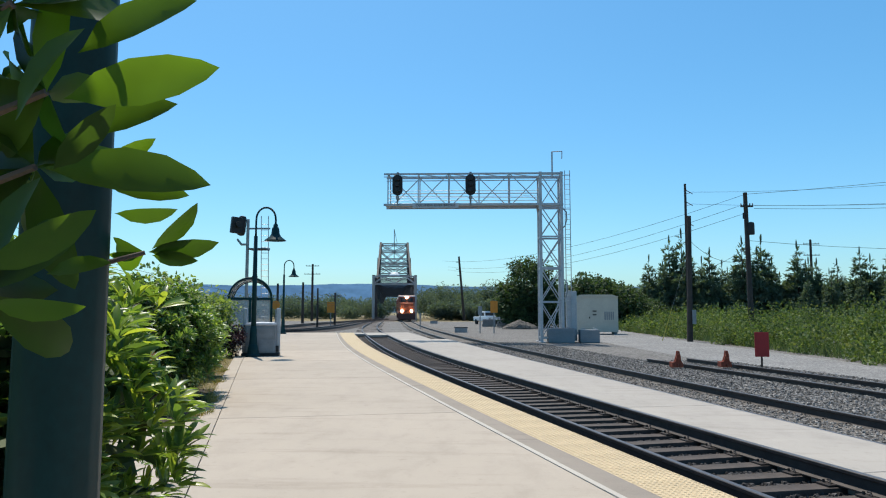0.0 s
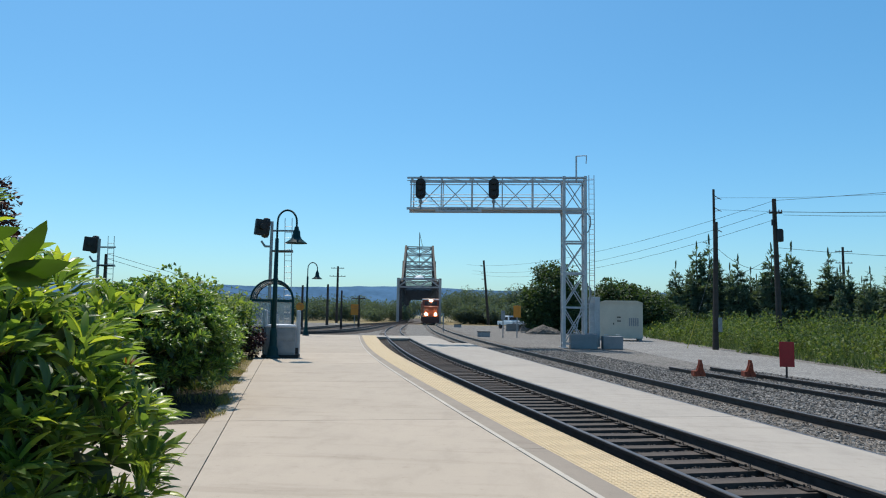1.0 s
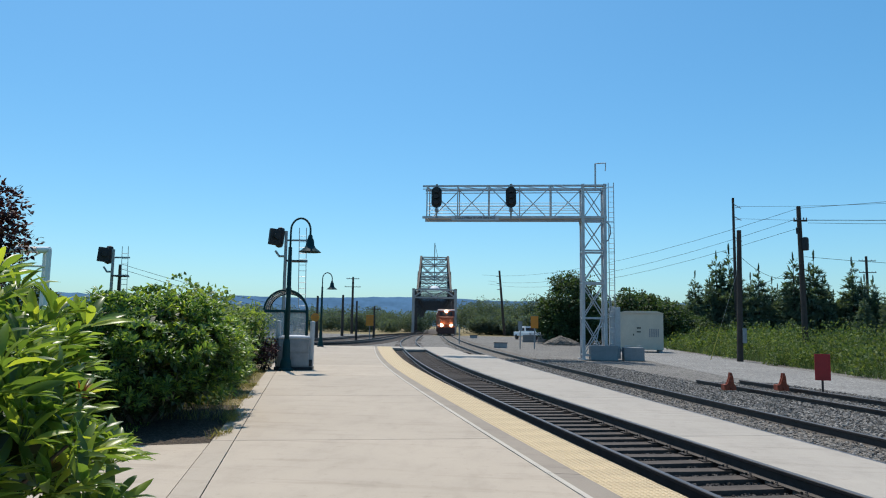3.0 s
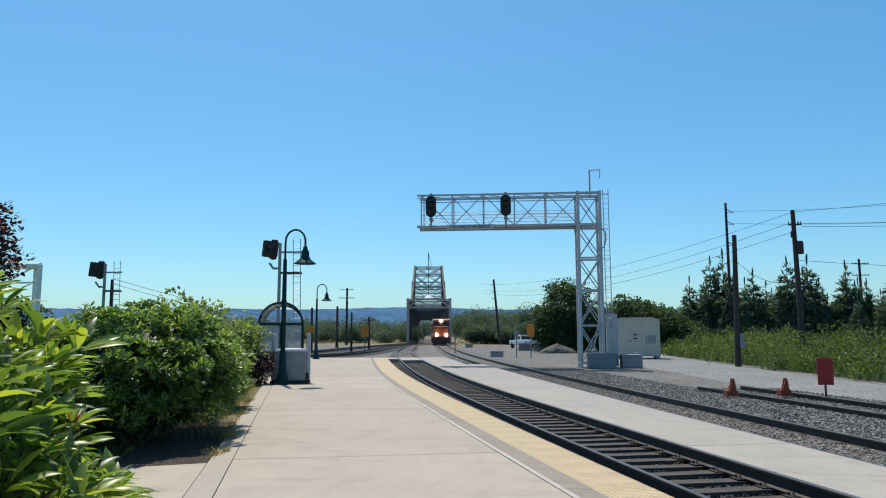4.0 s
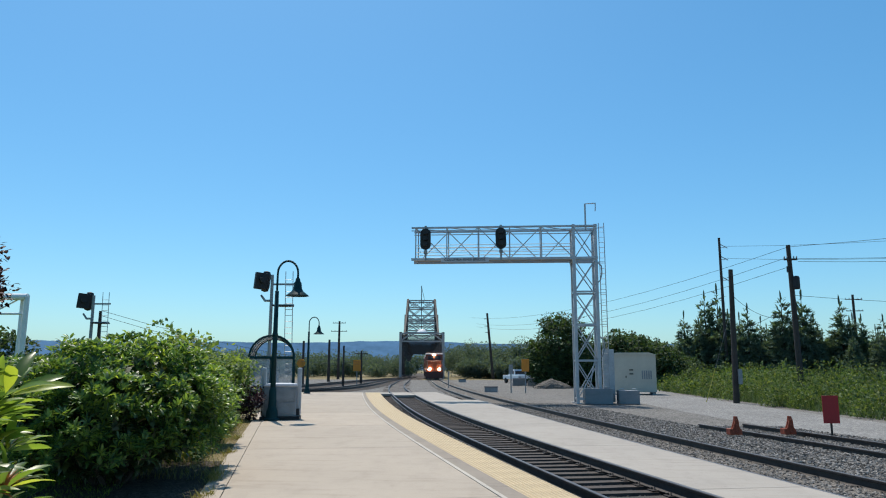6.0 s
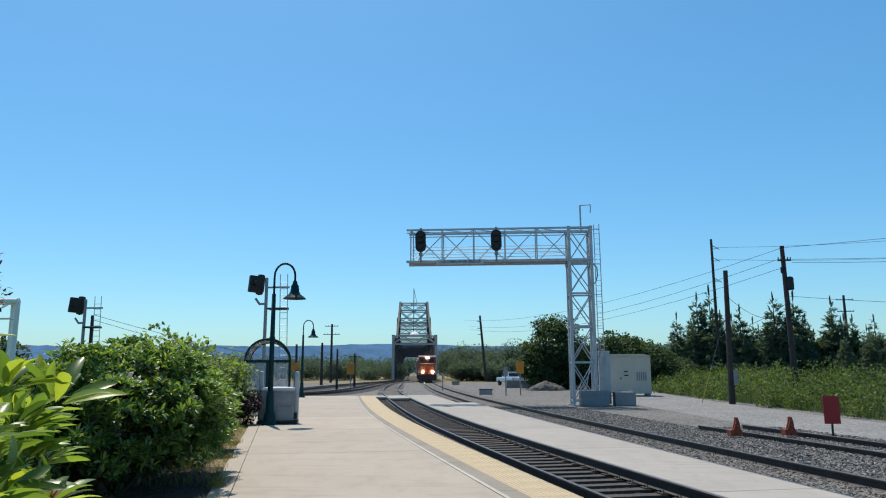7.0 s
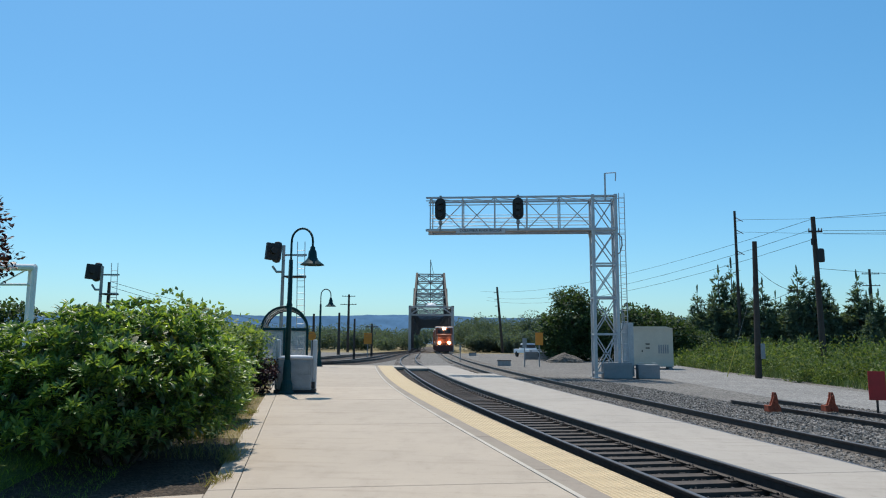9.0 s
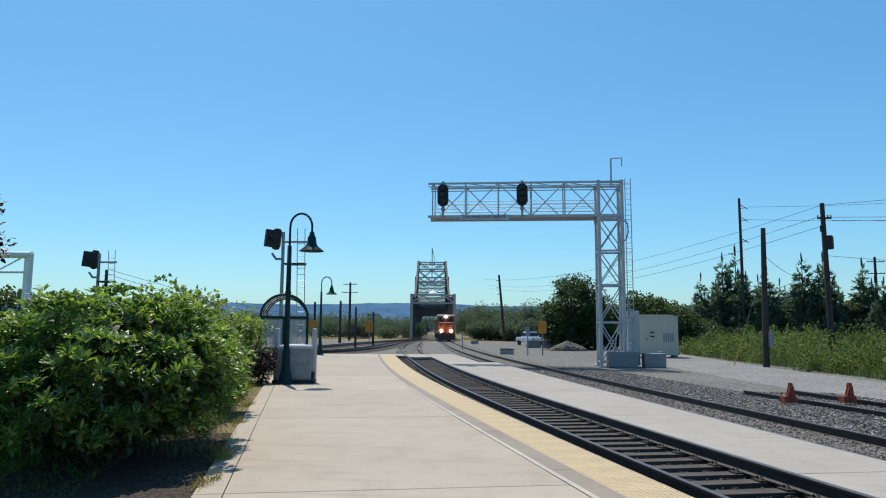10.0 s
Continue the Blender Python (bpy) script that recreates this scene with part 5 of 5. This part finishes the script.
# ---- trees ----
def conifer(seed, tall=9.0, wide=2.3):
    r = np.random.default_rng(seed)
    th = thing("conifer_tree", "tall dark green conifer in a dense row", "tree", "conifers behind the yard")
    bm = B()
    tube(bm, (0, 0, 0), (0, 0, tall * 0.97), 0.16, 0.02, 8)
    part("trunk", bm, M["bark"], th)
    n, tiers = 8000, 26
    # branches in uneven tiers, each a drooping spray of needles
    branches = 300
    bu = np.sort(1 - np.sqrt(r.random(branches)) * 0.98)
    bu = np.round(bu * tiers) / tiers * 0.6 + bu * 0.4
    ba = r.uniform(0, 2 * np.pi, branches)
    bl = (wide * np.maximum(1 - bu, 0.0) ** 0.72 * r.uniform(0.70, 1.10, branches) + 0.08) * np.array([1 + 0.45 * noise.noise(Vector((1.6 * math.cos(t) + seed, 1.6 * math.sin(t), 5.0 * v))) for t, v in zip(ba, bu)])
    pick = r.choice(branches, n, p=bl / bl.sum())
    along_branch = r.random(n) ** 0.6
    rad = bl[pick] * along_branch
    a = ba[pick] + r.normal(0, 0.20, n) * (1.2 - along_branch)
    u = bu[pick]
    P = np.stack([rad * np.cos(a), rad * np.sin(a), tall * (0.03 + 0.95 * u) - 0.30 * rad * (1.1 - u) + r.normal(0, 0.07, n)], 1)
    lead = r.random(n) < 0.005
    P[lead] = np.stack([r.normal(0, 0.02, lead.sum()), r.normal(0, 0.02, lead.sum()), tall * r.uniform(0.93, 1.0, lead.sum())], 1)
    D = np.stack([np.cos(a), np.sin(a), -0.25 + 0.9 * u], 1) + r.normal(0, 0.5, (n, 3))
    D[lead] = (0.1, 0.0, 1.0)
    o = new("crown", blades("crown", P, D, r.uniform(0.30, 0.62, len(P)), 0.26, M["conifer"], r, True))
    o.parent = th
    return th


def broadleaf(seed, tall, wide, mat, label, category="tree", group="broadleaf trees", clumps=46, leaf=0.30, per=60, low=0.18, name="broadleaf_tree"):
    r = np.random.default_rng(seed)
    th = thing(name, label, category, group)
    bm = B()
    tube(bm, (0, 0, 0), (0.1, 0, tall * 0.5), 0.028 * tall, 0.014 * tall, 10)
    P, D = [], []
    mids = []
    for k in range(clumps):
        u = r.normal(size=3)
        u /= np.linalg.norm(u)
        c = u * r.uniform(0.45, 0.95) * np.array((wide / 2, wide / 2, tall * (1 - low) / 2)) + np.array((0, 0, tall * (0.5 + low / 2)))
        mids.append(c)
        w = r.normal(size=(per, 3))
        w /= np.linalg.norm(w, axis=1, keepdims=True)
        rad = wide * r.uniform(0.10, 0.19)
        P.append(c + w * rad * r.uniform(0.6, 1.1, (per, 1)) * np.array((1.2, 1.2, 0.8)))
        D.append(w + r.normal(0, 0.6, (per, 3)))
    for c in mids[::5]:
        tube(bm, (0.05, 0, tall * r.uniform(0.2, 0.45)), tuple(c), 0.009 * tall, 0.003 * tall, 6)
    part("trunk", bm, M["bark"], th)
    P, D = np.concatenate(P), np.concatenate(D)
    o = new("crown", blades("crown", P, D, r.uniform(0.6, 1.2, len(P)) * leaf, 0.75, mat, r, True))
    o.parent = th
    return th


def place(ob, x, y, s=1.0, sz=None, turn=0.0, z=-0.35):
    return copy_thing(ob, pose(x, y, z, 0, 0, turn) @ Matrix.Diagonal((s, s, sz or s, 1)))


kinds = [conifer(k) for k in (1, 2, 3)]
for ob, (x, y) in zip(kinds, ((36, 104), (47, 99), (58, 88))):
    ob.matrix_basis = pose(x, y, -0.35)
spots = [(26.1, 106, 1.10), (29.1, 106, 1.42), (30.9, 106, 1.52), (27.6, 104, 0.98), (32.6, 107, 1.15), (30.2, 103, 1.10)]
rr = random.Random(4)
for k in range(58):
    u = k / 57
    spots.append((33.0 + 45 * u + rr.uniform(-0.8, 0.8), 108 - 40 * u + rr.uniform(-7, 5), rr.choice((0.75, 0.88, 0.98, 1.05, 1.12, 1.28)) * rr.uniform(0.94, 1.06) * (1 - 0.08 * u)))
for k, (x, y, s) in enumerate(spots):
    place(kinds[k % 3], x, y, s * 0.95, s, 47 * k)

# dark broad trees behind the hut and the signal bridge
oak = broadleaf(41, 8.2, 6.8, M["broad"], "dark broad-leaved tree behind the signal bridge", clumps=110, per=110, low=0.0)
oak.matrix_basis = pose(6.6, 83, -0.35)
round_tree = broadleaf(42, 6.5, 6.0, M["broad"], "dense dark tree behind the equipment hut", clumps=56, per=70, low=0.05)
round_tree.matrix_basis = pose(13.6, 84, -0.35)
for k, (x, y, s) in enumerate(((16.6, 85, 0.92), (19.0, 88, 0.70), (21.5, 92, 0.62), (10.5, 86, 0.75), (15.0, 90, 1.0), (17.5, 95, 0.9), (23.5, 94, 0.6), (4.9, 84, 0.62), (6.1, 81.5, 0.6), (8.5, 82, 0.66))):
    place(round_tree if k % 2 == 0 else oak, x, y, s, s * (0.95 if k % 2 == 0 else 0.85), 70 * k)
# the plum tree and the lawn trees
plum = broadleaf(43, 7.4, 6.4, M["plum"], "purple-leaved plum tree on the lawn", group="lawn trees", clumps=130, per=260, leaf=0.19, low=0.2)
plum.matrix_basis = pose(-21.35, 24.6, -0.25)
lawn_tree = broadleaf(44, 5.0, 5.0, M["broad"], "small green tree beyond the lawn", group="lawn trees", clumps=40, per=60)
lawn_tree.matrix_basis = pose(-37.5, 52, -0.3)
feathery = broadleaf(45, 2.9, 2.6, M["feather"], "loose feathery shrub behind the rhododendrons", "shrub", "shrubs along the platform", 60, 0.13, 60, 0.0, name="tall_shrub")
feathery.matrix_basis = pose(-8.35, 20.4, -0.05)
place(feathery, -9.6, 20.6, 0.92, 0.9, 80, -0.05)
place(feathery, -8.9, 24.5, 0.75, 0.8, 200, -0.05)
barberry = broadleaf(46, 1.15, 1.2, M["plum"], "dark red barberry shrub beside the shelter", "shrub", "shrubs along the platform", 30, 0.07, 60, 0.0, name="barberry_shrub")
barberry.matrix_basis = pose(-7.95, 24.3, -0.05)

# far woods, too many to count; distance haze is painted into their leaf colour
def woods(name, label, rows, mat, seed, leaf, per=60):
    r = np.random.default_rng(seed)
    P, D = [], []
    for x, y, tall, wide in rows:
        for _ in range(26):
            u = r.normal(size=3)
            u /= np.linalg.norm(u)
            c = u * r.uniform(0.3, 0.9) * np.array((wide / 2, wide / 2, tall * 0.46)) + np.array((x, y, tall * 0.5 - 0.3))
            w = r.normal(size=(per, 3))
            w /= np.linalg.norm(w, axis=1, keepdims=True)
            P.append(c + w * wide * r.uniform(0.10, 0.2))
            D.append(w + r.normal(0, 0.6, (per, 3)))
    P, D = np.concatenate(P), np.concatenate(D)
    return tagged(new(name, blades(name, P, D, r.uniform(0.6, 1.3, len(P)) * leaf, 0.8, mat, r, True)), label, "trees", kind="stuff")


rows = []
for k in range(90):
    u = k / 89
    rows.append((-14 + 44 * u + rr.uniform(-2, 2), 205 + rr.uniform(-18, 30) - 40 * u, rr.uniform(7.5, 10.5) * (1 + 0.0 * u), rr.uniform(5, 8)))
for k in range(60):
    rows.append((-8 + 20 * rr.random(), 160 + rr.uniform(-5, 25), rr.uniform(3, 5.5), rr.uniform(4, 6)))
woods("far_woods", "green woods beyond the tracks", rows, M["hazed_leaf"], 51, 0.30, 56)
rows = []
for k in range(70):
    u = k / 69
    rows.append((-75 + 48 * u + rr.uniform(-2, 2), 205 + rr.uniform(-20, 25), rr.uniform(3.2, 6.0), rr.uniform(5, 8)))
for k in range(60):
    rows.append((-260 + 180 * k / 59 + rr.uniform(-2, 2), 230 + rr.uniform(-20, 25), rr.uniform(5, 9), rr.uniform(7, 11)))
for k in range(40):
    rows.append((-100 + 50 * k / 39, 100 + rr.uniform(-8, 8), rr.uniform(2.5, 4), rr.uniform(4, 7)))
woods("far_woods", "dark green trees across the yard", rows, M["hazed_leaf"], 52, 0.36, 38)
rows = []
for k in range(110):
    rows.append((-190 + 260 * k / 109, 430 + rr.uniform(-15, 25), rr.uniform(10, 15), rr.uniform(10, 15)))
woods("far_woods", "hazy woods on the far river bank", rows, M["hazed_leaf"], 54, 0.75, 20)
rows = []
for k in range(160):
    u = k / 159
    rows.append((27 + 61 * u, 122 - 30 * u + rr.uniform(0, 20), rr.uniform(6.0, 8.5), rr.uniform(3.5, 5)))
woods("far_woods", "dense dark wood behind the conifers", rows, M["conifer"], 53, 0.5, 22)

# scrub along the far side of the yard
r = np.random.default_rng(61)
P, D, S = [], [], []
for k in range(430):
    u = r.random() ** 1.3
    y = 20 + 76 * u
    edge = 13.9 + 0.10 * max(0.0, y - 67)
    x = edge + 0.7 * math.sin(y * 0.9) + 0.9 + r.random() * (9 + 6 * u)
    tall = r.uniform(0.4, 1.25) + min(1.3, 0.30 * (x - edge)) * r.uniform(0.2, 1.3)
    n = 420 if y < 60 else 170
    w = r.normal(size=(n, 3))
    w /= np.linalg.norm(w, axis=1, keepdims=True)
    w[:, 2] = np.abs(w[:, 2])
    rad = r.uniform(0.7, 1.3)
    P.append(np.array((x, y, -0.3)) + w * np.array((rad, rad, tall)) * r.uniform(0.55, 1.05, (n, 1)))
    D.append(w + r.normal(0, 0.6, (n, 3)) + np.array((0, 0, 0.35)))
    S.append(r.uniform(0.06, 0.15, n) * (1 if y < 60 else 1.5))
P, D = np.concatenate(P), np.concatenate(D)
tagged(new("scrub", blades("scrub", P, D, np.concatenate(S), 0.8, M["scrub"], r, True)), "rough green brambles and scrub along the gravel", "scrub", kind="stuff")

n = 7000
y = 20 + 55 * r.random(n)
edge = 13.9 + 0.10 * np.maximum(0.0, y - 67) + 0.5 + r.random(n) ** 1.5 * 2.2
D = np.stack([r.normal(0, 0.3, n), r.normal(0, 0.3, n), np.ones(n)], 1)
tagged(new("tall_grass", blades("tall_grass", np.stack([edge, y, np.full(n, -0.29)], 1), D, r.uniform(0.15, 0.7, n), 0.06, M["scrub"], r, True, np.array((1.0, 0.3, 0)))), "tall rough grass at the front of the scrub", "grass", kind="stuff")

# weeds, dry grass and lawn
r = np.random.default_rng(62)
n = 6500
y = r.uniform(12.4, 24.5, n)
off = r.random(n) ** 1.6 * 1.6
x = -0.5 - 0.302 * y - off + 0.06
h = np.where(y > 14.5, r.uniform(0.10, 0.46, n) * np.clip(off * 1.4, 0.15, 1), r.uniform(0.04, 0.16, n))
D = np.stack([r.normal(0, 0.3, n), r.normal(0, 0.3, n), np.ones(n)], 1)
tagged(new("dry_weeds", blades("dry_weeds", np.stack([x, y, np.full(n, -0.04)], 1), D, h, 0.07, M["weed"], r, True, np.array((1.0, 0.3, 0)))), "dry yellow weeds along the platform edge", "weeds", kind="stuff")
n = 6000
y = r.uniform(14.0, 23.8, n)
off = 0.35 + r.random(n) * 1.3
D = r.normal(size=(n, 3)) + (0, 0, 0.4)
tagged(new("green_weeds", blades("green_weeds", np.stack([-0.5 - 0.302 * y - off, y, r.uniform(0.0, 0.75, n) * np.clip(off, 0.3, 1)], 1), D, r.uniform(0.06, 0.13, n), 0.6, M["scrub"], r, True)), "low green weeds beside the platform", "weeds", kind="stuff")
n = 700
k = r.integers(0, 5, n)
cx = np.array((-4.32, -4.15, -3.75, -5.2, -6.1))[k]
cy = np.array((12.75, 12.3, 10.95, 15.6, 18.4))[k]
D = np.stack([r.normal(0, 0.7, n), r.normal(0, 0.7, n), np.ones(n)], 1)
tagged(new("crack_weeds", blades("crack_weeds", np.stack([cx + r.normal(0, 0.05, n), cy + r.normal(0, 0.16, n), np.full(n, -0.01)], 1), D, r.uniform(0.05, 0.17, n), 0.09, M["weed"], r, True, np.array((1.0, 0.3, 0)))), "dry tufts growing from the paving joint", "weeds", kind="stuff")
n = 42000
y = r.uniform(8, 30, n)
x = -0.5 - 0.302 * y - 1.2 - r.random(n) ** 1.5 * 14
D = np.stack([r.normal(0, 0.5, n), r.normal(0, 0.5, n), np.ones(n)], 1)
tagged(new("grass", blades("grass", np.stack([x, y, np.full(n, -0.05)], 1), D, r.uniform(0.05, 0.10, n), 0.12, M["grass"], r, True, np.array((1.0, 0.3, 0)))), "short green lawn grass", "grass", kind="stuff")

# loose ballast stones
def stones(name, label, X, Y, Z, size, mat, seed):
    r = np.random.default_rng(seed)
    V = np.array(((1, 0, -0.4), (-0.4, 0.9, -0.4), (-0.5, -0.8, -0.4), (0.5, 0.35, 0.55), (-0.55, 0.15, 0.6), (0.1, -0.6, 0.5)))
    F = ((0, 1, 3), (1, 4, 3), (1, 2, 4), (2, 5, 4), (2, 0, 5), (0, 3, 5), (3, 4, 5))
    n = len(X)
    a = r.uniform(0, 6.28, n)
    c, s = np.cos(a), np.sin(a)
    sz = r.uniform(0.6, 1.3, n) * size
    W = V[None] * r.uniform(0.7, 1.3, (n, 6, 3))
    px = (W[..., 0] * c[:, None] - W[..., 1] * s[:, None]) * sz[:, None] + X[:, None]
    py = (W[..., 0] * s[:, None] + W[..., 1] * c[:, None]) * sz[:, None] + Y[:, None]
    pz = W[..., 2] * sz[:, None] + Z[:, None]
    me = bpy.data.meshes.new(name)
    me.from_pydata(np.stack([px, py, pz], -1).reshape(-1, 3).tolist(), [], [tuple(i * 6 + j for j in f) for i in range(n) for f in F])
    me.materials.append(mat)
    return tagged(new(name, me), label, "ballast stones", kind="stuff")


def stony(name, dark, light):
    m, n, l, b = nodes_of(name, 0.9, 0, 0.25)
    geo = n.new("ShaderNodeNewGeometry")
    l.new(ramp_of(n, l, geo.outputs["Random Per Island"], [(0, dark), (0.6, tuple((p + q) / 2 for p, q in zip(dark, light))), (1, light)]), b.inputs["Base Color"])
    return m


M["stone"] = stony("grey_stone", (0.042, 0.038, 0.034), (0.31, 0.285, 0.26))
M["stone_dark"] = stony("dark_stone", (0.02, 0.018, 0.017), (0.10, 0.09, 0.085))
r = np.random.default_rng(71)
n = 30000
y = 9 + 33 * r.random(n) ** 1.3
x2 = 0.000622 * y * y - 0.2284 * y + 8.105
x = x2 + 0.85 + r.random(n) * 3.2 + 0.0
stones("ballast_stones", "loose grey ballast stones between the tracks", x, y, np.full(n, -0.258), 0.042, M["stone"], 72)
n = 9000
y = 9 + 33 * r.random(n) ** 1.3
x = 0.000622 * y * y - 0.2284 * y + 8.105 + r.uniform(-0.66, 0.66, n)
stones("ballast_stones", "grey stones between the rails", x, y, np.full(n, -0.265), 0.034, M["stone"], 73)
n = 9000
y = 6 + 36 * r.random(n) ** 1.4
x = 0.000998 * y * y - 0.2917 * y + 5.563 - 0.2 * np.exp(-((y - 28) / 13) ** 2) + r.uniform(-1.2, 0.75, n)
stones("ballast_stones", "dark oily stones between the sunken rails", x, y, np.full(n, -0.345), 0.036, M["stone_dark"], 74)
n = 9000
y = 10 + 17 * r.random(n)
x = 7.05 + (26.06 - y) * 0.215 + r.uniform(-0.7, 2.4, n)
stones("ballast_stones", "pale stones around the siding rails", x, y, np.full(n, -0.262), 0.042, M["stone"], 75)

# a heap of gravel left beside the parked truck
rh = random.Random(81)
bm = bmesh.new()
bmesh.ops.create_icosphere(bm, subdivisions=4, radius=1.0)
bmesh.ops.delete(bm, geom=[v for v in bm.verts if v.co.z < -0.15], context="VERTS")
for v in bm.verts:
    a = math.atan2(v.co.y, v.co.x)
    lump = 1 + 0.16 * math.sin(2 * a + 0.7) + 0.09 * math.sin(5 * a) + rh.uniform(-0.03, 0.03)
    v.co = Vector((v.co.x * 1.75 * lump, v.co.y * 1.3 * lump, max(v.co.z, -0.1) * (1.0 - 0.55 * abs(v.co.x)) + rh.uniform(-0.06, 0.06)))
heap = tagged(new("earth_mound", mesh_from("earth_mound", bm, M["ballast"])), "low mound of grey gravel on the yard", "mound")
heap.matrix_basis = pose(5.1, 76.0, -0.30)
